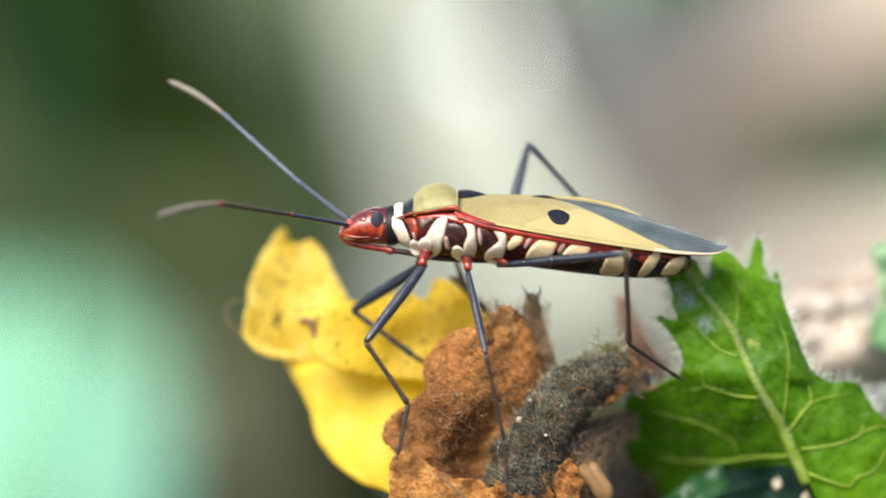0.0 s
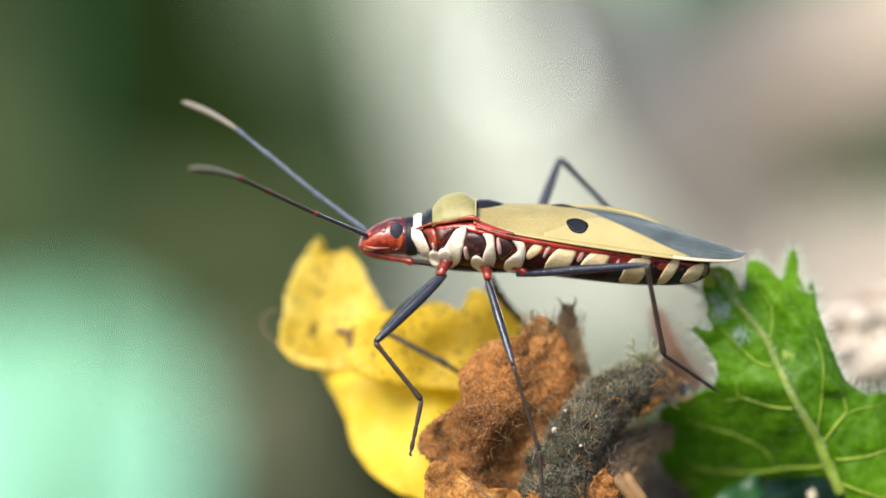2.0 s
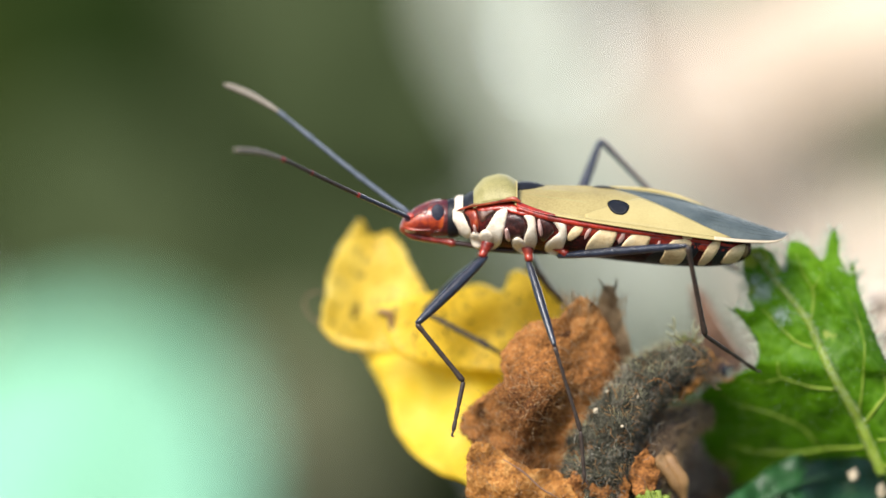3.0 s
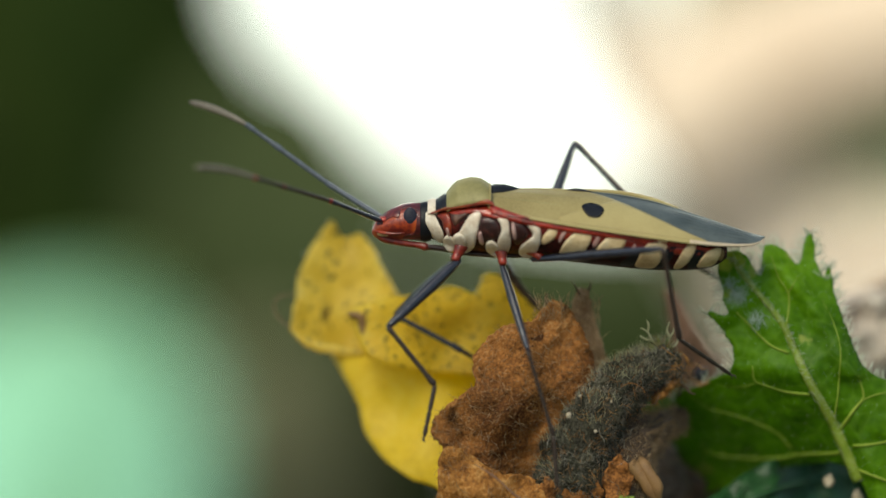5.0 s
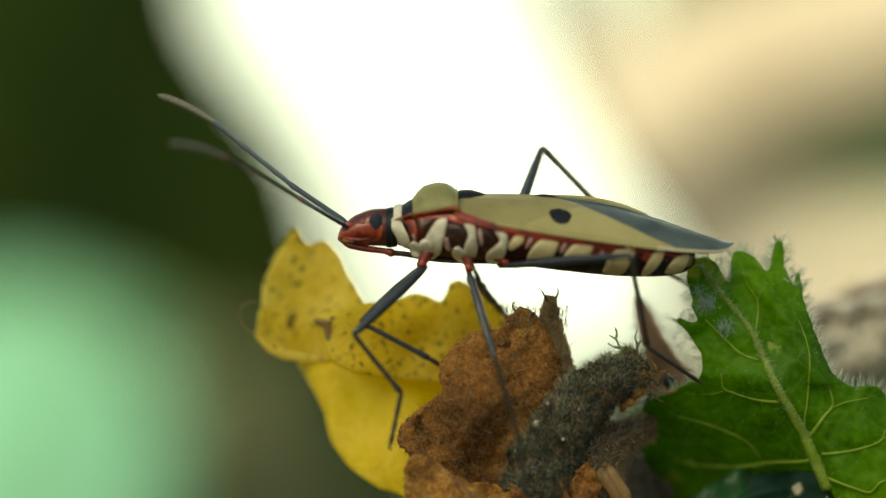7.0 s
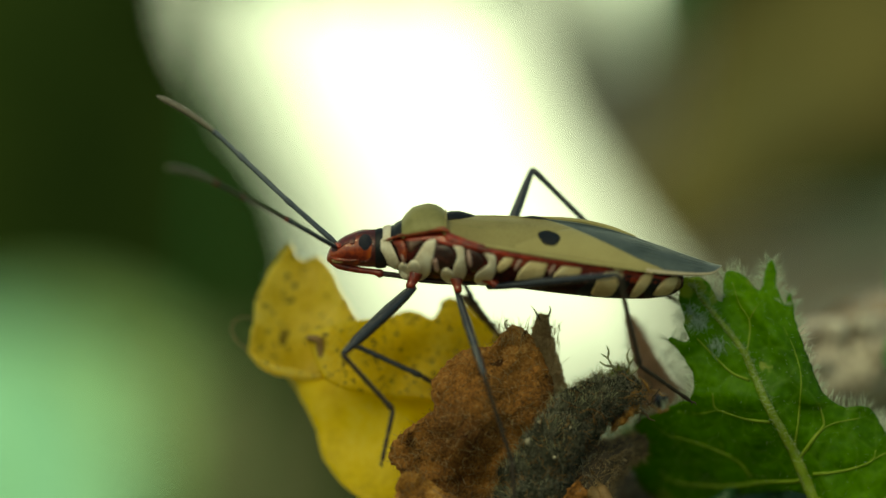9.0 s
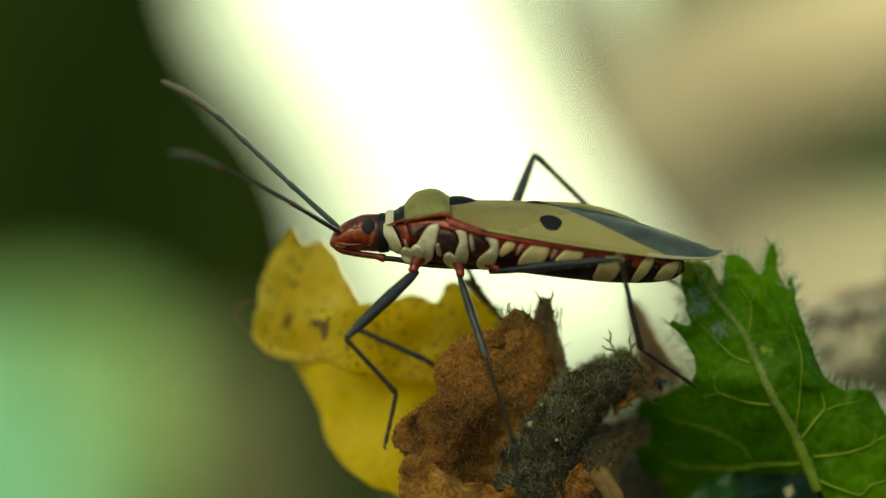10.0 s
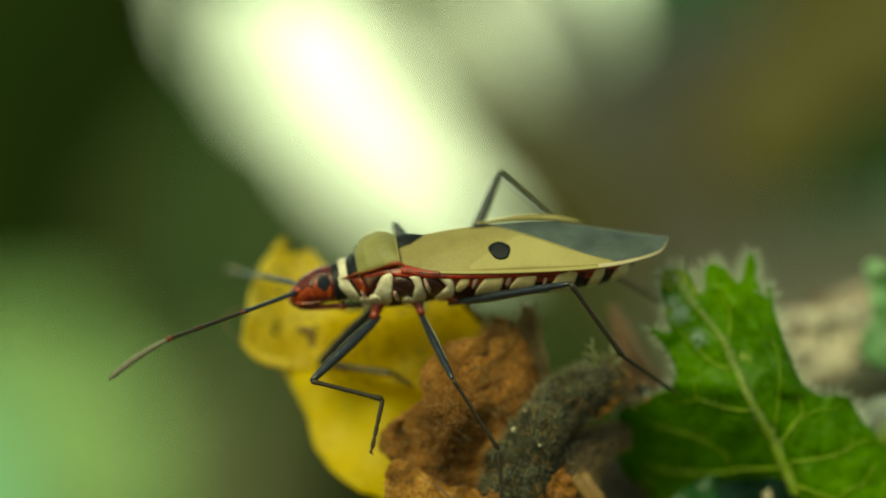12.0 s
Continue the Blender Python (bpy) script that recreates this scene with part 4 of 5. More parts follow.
    small = thing("small_leaf", "pale green fuzzy young leaf", "leaf", base=at(1660, 640, 10))
    part("blade", blade([(1590, 425), (1615, 410), (1650, 440), (1690, 480), (1720, 560), (1700, 620), (1650, 615), (1600, 600), (1588, 555), (1606, 520), (1600, 470)], 12, lambda u, v: 10 + ripple(u, v, 40, 0.8, 9), 2.5, 35), PALEGREEN, small, thick=0.15)
    part("petiole", tube([at(1680, 590, 10), at(1690, 640, 13), at(1670, 700, 17), at(1600, 760, 16)], [0.3, 0.35, 0.4, 0.5], 12, 7), VEIN, small)


yellow_leaf()
brown_leaf()
dried_stalk()
litter()
veined_leaf()
clutter()


# ---- the bug ----
# trunk: along the body, top and underside (layout units) and half width (mm)
TRUNK = [(722, 346, 411, 0.85), (745, 345, 420, 1.3), (780, 330, 431, 1.7), (825, 328, 437, 2.05), (880, 334, 440, 2.2), (950, 342, 450, 2.35), (1050, 352, 462, 2.35), (1130, 367, 468, 2.2), (1190, 388, 467, 1.85), (1225, 410, 459, 1.25), (1241, 426, 447, 0.5)]
HEAD = [(618, 394, 402, 0.12), (624, 380, 408, 0.4), (640, 366, 411, 0.62), (660, 354, 412, 0.78), (685, 347, 413, 0.88), (703, 348, 414, 0.86), (716, 350, 413, 0.82)]
ORIGIN = (993.5, 391.5)


def glide(x, xs, ys):
    """A smooth line through (xs, ys)."""
    x = min(max(x, xs[0]), xs[-1])
    i = min(int(np.searchsorted(xs, x, side="right")) - 1, len(xs) - 2)
    slope = [(ys[k + 1] - ys[k]) / (xs[k + 1] - xs[k]) for k in range(len(xs) - 1)]
    bend = [slope[0]] + [(a + c) / 2 if a * c > 0 else 0.0 for a, c in zip(slope, slope[1:])] + [slope[-1]]
    h = xs[i + 1] - xs[i]
    f = (x - xs[i]) / h
    return (1 + 2 * f) * (1 - f) ** 2 * ys[i] + f * (1 - f) ** 2 * h * bend[i] + f * f * (3 - 2 * f) * ys[i + 1] + f * f * (f - 1) * h * bend[i + 1]


def section(stations, u):
    us = [s[0] for s in stations]
    return [glide(u, us, [s[i] for s in stations]) for i in (1, 2, 3)]


def ring(u, top, low, half, n=24, grow=0.0, lean=0.0, a0=0.0, a1=360.0):
    c, h = (top + low) / 2, (low - top) / 2 * G + grow
    out = []
    for k in range(n):
        a = radians(a0 + (a1 - a0) * k / (n if a1 - a0 >= 360 else n - 1))
        p = flat(u, c, 0)
        out.append(Vector((p.x - lean * math.sin(a) * h, -(half + grow) * math.cos(a), p.z + h * math.sin(a))))
    return out


def loft(stations, steps=3, n=28, grow=0.0, lean=0.0):
    loops = []
    for s, e in zip(stations, stations[1:]):
        for k in range(steps):
            u = s[0] + (e[0] - s[0]) * k / steps
            loops.append(ring(u, *section(stations, u), n, grow, lean))
    loops.append(ring(*stations[-1], n, grow, lean))
    bm = rings(bmesh.new(), loops)
    bmesh.ops.smooth_vert(bm, verts=bm.verts, factor=0.4, use_axis_x=True, use_axis_y=True, use_axis_z=True)
    return bm


def patch(u, v, ru, rv, turn, bulge, side=-1, stations=TRUNK, sharp=1.0):
    """A raised plate that follows the trunk's side."""
    bm, c, s = bmesh.new(), math.cos(radians(turn)), math.sin(radians(turn))
    loops = []
    for r in (1.0, 0.93, 0.78, 0.5, 0.08):
        loop = []
        for k in range(20):
            a = 2 * math.pi * k / 20
            w = 1 - (1 - sharp) * (0.5 + 0.5 * math.cos(a))
            uneven = 1 + 0.10 * math.sin(2 * a + u) + 0.07 * math.sin(3 * a + v) + 0.03 * math.sin(5 * a + u * v)
            x, y = r * ru * uneven * math.cos(a), r * rv * uneven * math.sin(a) * w
            pu, pv = u + x * c + y * s, v - x * s + y * c
            top, low, half = section(stations, pu)
            t = max(-0.95, min(0.95, (pv - (top + low) / 2) / ((low - top) / 2)))
            pv = (top + low) / 2 + t * (low - top) / 2
            loop.append(flat(pu, pv, side * (half * math.sqrt(1 - t * t) + 0.015 + bulge * math.sqrt(max(0, 1 - r * r)))))
        loops.append(loop)
    return rings(bm, loops)


def plate(outline, bulge, side=-1, stations=TRUNK, lift=0.012, step=3.2, soft=7.0):
    """A raised plate of a drawn outline that follows the body's side and rounds off over the width soft."""
    line = closed_line(outline, step)
    lines = [(line[i - 1], line[i]) for i in range(len(line))]

    def raised(u, v):
        q, near = Vector((u, v)), 1e9
        for a, b in lines:
            f = max(0, min(1, (q - a).dot(b - a) / max(1e-9, (b - a).length_squared)))
            near = min(near, (q - a - (b - a) * f).length)
        top, low, half = section(stations, u)
        t = max(-0.97, min(0.97, (v - (top + low) / 2) / ((low - top) / 2)))
        f = min(1, near / soft)
        return half * math.sqrt(1 - t * t) + lift + bulge * math.sqrt(1 - (1 - f) ** 2) + 0.02 * noise.noise(Vector((u / 9, v / 9, side)))

    bm = blade(outline, step, lambda u, v: 0.0)
    for p in bm.verts:
        u, v = p.co.x / G + 784, 441 - p.co.z / G
        p.co.y = side * raised(u, v)
    rim = [e for e in bm.edges if e.is_boundary]
    skirt = bmesh.ops.extrude_edge_only(bm, edges=rim)["geom"]
    for p in skirt:
        if isinstance(p, bmesh.types.BMVert):
            p.co.y -= side * 0.12
    bmesh.ops.recalc_face_normals(bm, faces=bm.faces)
    return bm


def fuller(outline, by):
    """The outline, moved out by that much."""
    c = sum((Vector(p) for p in outline), Vector((0, 0))) / len(outline)
    return [tuple(Vector(p) + (Vector(p) - c).normalized() * by) for p in outline]


def limb(length, profile, sides=12, bend=0.0):
    """A limb along +x from the origin; profile: places along it (0 to 1) and radii."""
    loops = []
    for k in range(25):
        f = k / 24
        r = float(np.interp(f, [p[0] for p in profile], [p[1] for p in profile]))
        loops.append([Vector((f * length, r * math.cos(2 * math.pi * i / sides), r * math.sin(2 * math.pi * i / sides) + bend * math.sin(math.pi * f))) for i in range(sides)])
    return rings(bmesh.new(), loops)


WING_U = [822, 860, 900, 1000, 1100, 1200, 1260, 1294, 1308]
WING_EDGE = [360, 372, 380, 397, 412, 425, 428, 423, 413]
WING_MID = [331, 326, 325, 330, 345, 376, 397, 408, 411]
WING_OUT = [2.05, 2.25, 2.42, 2.6, 2.62, 2.2, 1.55, 0.9, 0.1]


def wing_place(u, w, side, lift=0.0):
    edge, mid, out = [glide(u, WING_U, c) for c in (WING_EDGE, WING_MID, WING_OUT)]
    e, m = flat(u, edge, side * out), flat(u, mid, -side * 0.12)
    p = e.lerp(m, w)
    up = (m - e).cross(Vector((1, 0, 0))).normalized()
    if up.z < 0:
        up = -up
    return p + up * (0.28 * math.sin(math.pi * w) * min(1, out / 2.2) + 0.03 + lift)


def wing_piece(low, high, side, lift, u0, u1, n=60, m=14):
    bm = bmesh.new()
    loops = [[wing_place(u, low(u) + (high(u) - low(u)) * j / m, side, lift) for j in range(m + 1)] for u in np.linspace(u0, u1, n)]
    return rings(bm, loops, close=False)


def border(u):
    """Where the horny part of the wing ends and the membrane begins, from edge (0) to middle (1)."""
    return float(np.interp(u, [822, 985, 1020, 1060, 1100, 1150, 1200, 1306], [1.0, 1.0, 0.86, 0.66, 0.47, 0.26, 0.08, 0.05]))


def bug():
    ob = thing("bug", "red, cream and black striped bug with khaki wings standing on leaves", "insect", base=flat(*ORIGIN))

    def piece(name, bm, m, label="", thick=0.0, parent=None):
        return part(name, bm, m, parent or ob, label, thick, base=flat(*ORIGIN))

    head = piece("head", loft(HEAD, 5, 32), HEADRED, "glossy red head")
    piece("neck", loft([(703, 348, 414, 0.87), (711, 346, 415, 0.9), (723, 347, 413, 0.88)], grow=0.03), BLACK)
    for side in (-1, 1):
        bm = bmesh.new()
        bmesh.ops.create_uvsphere(bm, u_segments=20, v_segments=14, radius=1)
        for p in bm.verts:
            p.co = flat(686, 372, side * 0.80) + Vector((p.co.x * 0.32, p.co.y * 0.11, p.co.z * 0.42))
        piece("eye", bm, EYE, "dark round eye")
        bm = bmesh.new()
        bmesh.ops.create_uvsphere(bm, u_segments=14, v_segments=10, radius=1)
        for p in bm.verts:
            p.co = flat(640, 378, side * 0.42) + Vector((p.co.x * 0.22, p.co.y * 0.2, p.co.z * 0.18))
        piece("antenna_socket", bm, RED)
        piece("cheek", patch(637, 403, 9, 4, -10, 0.05, side, HEAD), CREAM)
        piece("crown", plate([(626, 384), (634, 371), (648, 360), (668, 352), (690, 348), (706, 349), (705, 362), (694, 361), (682, 357), (670, 362), (666, 374), (655, 373), (645, 378), (636, 386)], 0.006, side, HEAD, 0.003), CROWN, "dark maroon crown of the head")
        piece("nape", plate([(697, 360), (706, 358), (707, 408), (690, 409), (672, 410), (678, 404), (692, 400), (697, 384)], 0.006, side, HEAD, 0.003), CROWN)
        piece("snout_ridge", tube([flat(622, 396, side * 0.40), flat(636, 400, side * 0.66), flat(655, 402, side * 0.82), flat(676, 401, side * 0.90)], [0.03, 0.08, 0.06, 0.02], 14, 7), HEADRED)
    piece("rostrum", tube([flat(624, 402, -0.1), flat(640, 411, -0.1), flat(670, 418, -0.1), flat(700, 422, -0.1), flat(712, 425, -0.1), flat(718, 427, -0.1)], [0.1, 0.17, 0.15, 0.15, 0.2, 0.1], 30, 10), COXA, "dark red piercing mouthpart")
    piece("rostrum_rear", tube([flat(714, 425, -0.1), flat(740, 428, -0.1), flat(790, 437, -0.1), flat(850, 441, -0.1), flat(905, 443, -0.1)], [0.13, 0.13, 0.12, 0.1, 0.05], 24, 8), DARKPLATE)
    piece("trunk", loft(TRUNK, 4, 32), MAROON)

    def shell(stations, material, name, label, grow=0.08, a0=18, a1=162):
        loops = []
        for s, e in zip(stations, stations[1:]):
            for k in range(4):
                f = k / 4
                loops.append(ring(*[s[i] + (e[i] - s[i]) * f for i in range(4)], 24, grow, 0, a0, a1))
        loops.append(ring(*stations[-1], 24, grow, 0, a0, a1))
        bm = rings(bmesh.new(), loops, close=False)
        bmesh.ops.smooth_vert(bm, verts=bm.verts, factor=0.5, use_axis_x=True, use_axis_y=True, use_axis_z=True)
        piece(name, bm, material, label, 0.08)

    shell([(717, 345, 413, 0.92), (719, 344, 414, 0.97), (725, 342, 414, 1.02), (731, 343, 415, 1.08), (733, 344, 415, 1.11)], WHITE, "collar", "white collar band", 0.03, 16, 164)
    shell([(731, 345, 398, 1.08), (736, 343, 398, 1.17), (742, 338, 400, 1.3), (752, 334, 402, 1.42)], BLACK, "front_band", "black band", 0.07, 14, 166)
    shell([(750, 333, 402, 1.42), (758, 322, 404, 1.52), (768, 312, 405, 1.64), (780, 308, 406, 1.74), (794, 305, 406, 1.86), (808, 307, 403, 1.96), (819, 313, 399, 2.05), (827, 321, 392, 2.08)], OLIVE, "pronotum", "olive khaki shield", 0.05, 3, 177)
    shell([(822, 322, 372, 1.0), (835, 318, 368, 0.95), (850, 318, 366, 0.8), (866, 322, 364, 0.5), (880, 327, 360, 0.15)], BLACK, "scutellum", "black triangular plate", 0.04, 25, 155)
    for side in (-1, 1):
        piece("shield_margin", tube([flat(722, 367, side * 1.1), flat(745, 360, side * 1.42), flat(765, 357, side * 1.66), flat(795, 352, side * 1.9), flat(820, 348, side * 2.12), flat(832, 354, side * 2.16)], [0.03, 0.07, 0.08, 0.09, 0.12, 0.06], 24, 8, 0.02, 3, 0.6), MARGIN, "orange-red shield margin")
        piece("margin_ridge", tube([flat(740, 359.5, side * 1.46), flat(770, 354, side * 1.76), flat(800, 348.5, side * 2.0), flat(818, 344, side * 2.16)], [0.01, 0.018, 0.018, 0.008], 20, 6), OLIVE)
        wing = piece("forewing", wing_piece(lambda u: 0.0, border, side, 0.02 if side < 0 else 0.0, 822, 1200), KHAKI, "khaki forewing", 0.05)
        piece("wing_cell", wing_piece(lambda u: 0.04, lambda u: min(border(u) - 0.02, 0.02 + (u - 930) * 0.006), side, 0.045, 945, 1196, 50, 10), CLAVUS, "pale wing cell", 0.03)
        piece("wing_membrane", wing_piece(lambda u: border(u) - 0.02 if u < 1200 else 0.06, lambda u: 1.0, side, 0.0 if side < 0 else -0.03, 990, 1308), MEMBRANE, "slate black wing membrane", 0.04)
        piece("wing_margin", wing_piece(lambda u: -0.02, lambda u: 0.035, side, 0.03, 890, 1190, 60, 3), CLAVUS, "", 0.05)
        piece("pale_margin", wing_piece(lambda u: -0.02, lambda u: 0.05, side, 0.035, 1170, 1308, 40, 3), PALE, "cream wing edge", 0.05)
        piece("red_wing_base", wing_piece(lambda u: -0.03, lambda u: 0.11 * max(0.05, (895 - u) / 70), side, 0.04, 825, 893, 24, 4), RED, "red streak at the wing's base", 0.04)
        piece("vein_ridge", tube([wing_place(u, 0.42 - (u - 830) * 0.0004, side, 0.03) for u in (830, 870, 920, 980)], [0.02, 0.035, 0.03, 0.01], 16, 6), OLIVE)
        for w, u0, u1 in ((0.13, 840, 960), (0.22, 834, 985), (0.32, 850, 940), (0.52, 845, 930), (0.78, 850, 960)):
            piece("wing_streak", tube([wing_place(u0 + (u1 - u0) * k / 3, w - 0.02 * k, side, 0.026) for k in range(4)], [0.006, 0.018, 0.016, 0.004], 16, 6), STREAK)
        piece("vein_ridge", tube([wing_place(u, 0.66 - (u - 830) * 0.0003, side, 0.03) for u in (835, 880, 930, 990)], [0.02, 0.035, 0.03, 0.01], 16, 6), OLIVE)
        spot = bmesh.new()
        loops = []
        for r in (1.0, 0.7, 0.35, 0.05):
            loops.append([wing_place(1004 + 19 * r * math.cos(a) * (1 + 0.08 * math.sin(3 * a)), 0.36 + 0.17 * r * math.sin(a), side, 0.075) for a in np.linspace(0, 2 * math.pi, 22)[:-1]])
        piece("wing_spot", rings(spot, loops), BLACK, "round black wing spot")
        piece("claval_mark", tube([wing_place(u, 0.95, side, 0.05) for u in (958, 980, 1004)], [0.02, 0.11, 0.03], 12, 6), BLACK)
        piece("red_rim", tube([flat(826, 364, side * 2.06), flat(880, 381, side * 2.25), flat(950, 394, side * 2.38), flat(1050, 409, side * 2.36), flat(1150, 424, side * 2.05), flat(1205, 432, side * 1.6), flat(1238, 436, side * 0.6)], [0.12, 0.16, 0.15, 0.14, 0.12, 0.08, 0.04], 40, 8), RED, "red rim under the wing")
        for u, v, ru, rv, turn, bulge, sharp in [(928, 407, 20, 9, 44, 0.06, 0.8)]:
            piece("cream_patch", patch(u, v, ru, rv, turn, bulge, side, TRUNK, sharp), CREAM)
        for outline in [
            ([(948, 440), (952, 425), (965, 410), (980, 400), (995, 400), (999, 410), (993, 425), (980, 442), (961, 445)]),
            ([(1010, 436), (1016, 424), (1031, 411), (1049, 406), (1058, 410), (1055, 425), (1046, 438), (1026, 441)]),
            ([(1081, 460), (1084, 446), (1093, 429), (1108, 419), (1128, 415), (1130, 426), (1122, 444), (1110, 462)]),
            ([(1147, 463), (1152, 450), (1162, 433), (1173, 422), (1181, 424), (1178, 437), (1168, 453), (1157, 464)]),
            ([(1188, 461), (1193, 449), (1205, 437), (1221, 431), (1228, 434), (1222, 447), (1212, 459)])]:
            piece("cream_patch", plate(fuller(outline, 2.2), 0.04, side, TRUNK, 0.03, 3.5, 6), CREAM)
        # thorax: white columns between dark plates, each ending in a round lobe over a leg
        for outline, bulge, soft, m in [
            ([(714, 366), (726, 367), (734, 384), (743, 404), (739, 416), (728, 410), (719, 398), (713, 384)], 0.14, 8, WHITE),
            ([(798, 366), (809, 366), (806, 385), (800, 409), (797, 424), (786, 434), (774, 434), (768, 420), (771, 404), (777, 394), (787, 376)], 0.16, 10, WHITE),
            ([(744, 416), (750, 407), (758, 410), (763, 422), (760, 433), (750, 430)], 0.3, 8, WHITE),
            ([(760, 412), (769, 403), (778, 406), (784, 418), (781, 433), (768, 437), (760, 428)], 0.36, 12, WHITE),
            ([(838, 377), (855, 379), (858, 402), (860, 420), (854, 437), (844, 441), (838, 430), (840, 414), (845, 400), (843, 388)], 0.18, 9, WHITE),
            ([(819, 422), (827, 416), (836, 422), (843, 432), (842, 443), (832, 441), (821, 433)], 0.3, 8, WHITE),
            ([(884, 384), (905, 387), (911, 399), (910, 420), (902, 439), (889, 444), (877, 437), (879, 425), (891, 415), (898, 408), (893, 396)], 0.19, 10, WHITE)]:
            piece("white_lobe" if bulge > 0.2 else "white_column", plate(fuller(outline, 1.8), bulge * 0.6, side, TRUNK, 0.03, 3.0, soft * 0.7), m)
        for outline, m in [
            ([(740, 364), (752, 364), (757, 382), (758, 402), (752, 405), (745, 394), (741, 380), (733, 371)], MARGIN),
            ([(757, 362), (775, 360), (789, 359), (786, 370), (775, 378), (766, 388), (760, 384)], SIDEBROWN)]:
            piece("shoulder_plate", plate(outline, 0.06, side, TRUNK, 0.012, 3.0, 6), m, "orange-brown side plate")
        piece("red_shoulder", plate([(752, 362), (790, 357), (822, 356), (838, 366), (862, 376), (850, 380), (826, 375), (806, 370), (788, 368), (764, 370)], 0.05, side, TRUNK, 0.05, 3.0, 5), RED, "red band under the shield")
        for outline in [
            ([(808, 376), (820, 374), (834, 380), (841, 394), (839, 410), (829, 415), (817, 420), (806, 413), (804, 395)]),
            ([(861, 384), (874, 383), (885, 392), (891, 405), (884, 413), (873, 423), (864, 414), (861, 398)])]:
            piece("side_plate", plate(outline, 0.06, side, TRUNK, 0.012, 3.0, 9), DARKPLATE, "dark maroon side plate")
        for outline in [
            ([(804, 403), (809, 399), (813, 410), (814, 422), (807, 420)]),
            ([(862, 386), (866, 384), (870, 398), (871, 411), (867, 414), (863, 402)]),
            ([(748, 394), (752, 393), (755, 404), (752, 408)])]:
            piece("pinkish_ridge", plate(outline, 0.10, side, TRUNK, 0.15, 2.5, 4), PINKISH)
        for u, v, ru, rv, turn in [(950, 408, 12, 4, 62), (1009, 417, 13, 4, 60), (1072, 431, 11, 3, 60)]:
            piece("pinkish_ridge", patch(u, v, ru, rv, turn, 0.05, side), PINKISH)
        for u, v, ru, rv, turn in [(1068, 452, 22, 9, 40), (1132, 443, 26, 10, 58), (1184, 446, 26, 11, 58), (1002, 438, 18, 7, 38)]:
            piece("dark_plate", patch(u, v, ru, rv, turn, 0.02, side, TRUNK, 0.9), BLACK, "black belly plate")
        piece("red_flank", plate([(908, 386), (960, 397), (1050, 411), (1150, 426), (1205, 434), (1196, 444), (1140, 440), (1050, 428), (960, 416), (908, 406)], 0.02, side, TRUNK, 0.006, 5.0, 8), COXA, "mottled dark red flank under the wing")
        piece("tail_mark", patch(1228, 442, 10, 7, 60, 0.03, side), SEED, "tan tail tip")
    arc = [ring(826, 317, 392, 2.08, 13, 0.07, 0, 3, 177)[k] for k in range(13)]
    piece("shield_rear_edge", tube(arc, [0.025, 0.035, 0.035, 0.035, 0.025], 36, 6), CLAVUS, "pale rear edge of the shield")
    piece("far_wing_edge", tube([flat(975, 325, 0.5), flat(1050, 331, 0.7), flat(1110, 343, 0.8), flat(1160, 359, 0.7)], [0.04, 0.12, 0.12, 0.03], 24, 8), CLAVUS, "pale edge of the far wing")
    for k in range(5):
        piece("membrane_vein", tube([wing_place(u, 0.2 + 0.15 * k + (1290 - u) * 0.0004 * (3 - k), -1, 0.02) for u in (1130 + 8 * (5 - k), 1180, 1230, 1285)], [0.01, 0.022, 0.018, 0.008], 16, 5), MEMBRANE)
    return ob


BUG = bug()

# how the body lies: seconds, shift along and down (layout units), tail down and back towards the eye (degrees)
BODY = [(0.0, 29.0, 3.6, 0.8, 0), (0.12, 27.0, 3.2, 0.7, 0), (0.3, 9.0, -1.0, 0.2, 0), (0.5, 5.8, -2.0, 0.1, 0), (1.0, 0.6, -0.6, 0, 0), (3.2, 0, 0.2, 0, 0), (4.8, 1.5, 1.5, -0.2, 0), (7.2, 0.5, 1.0, -0.2, 0), (8.8, -5.5, 6.5, -0.3, 0), (10.0, -7.0, 7.5, -0.3, 0),
        (10.5, -7.2, 10.9, -0.9, 0.5), (11.0, -12.0, 16.6, -1.5, 2.5), (11.3, -18, 18, -2.6, 4.5), (11.5, -25.4, 19.6, -4.1, 6.5), (11.65, -36, 22, -5.8, 8.5), (11.8, -55, 26, -9.4, 11), (12.0, -65.4, 27, -11.0, 12.5)]


def body_at(t):
    times = [r[0] for r in BODY]
    du, dv, tail, roll = [float(np.interp(t, times, [r[i] for r in BODY])) for i in (1, 2, 3, 4)]
    p = at(ORIGIN[0] + du, ORIGIN[1] + dv) * MM
    return pose(p.x, p.y, p.z, 0, tail, 0) @ pose(0, 0, 0, roll, 0, 0)


def aim(a, b):
    """A pose at a whose x axis points at b."""
    way = b - a
    return Matrix.Translation(a) @ way.to_track_quat("X", "Z").to_matrix().to_4x4()


TIMES = [0.0, 0.12, 0.2, 0.3, 0.5, 1.0, 3.2, 4.8, 7.2, 8.8, 10.0, 10.5, 10.75, 11.0, 11.15, 11.3, 11.5, 11.65, 11.8, 12.0]


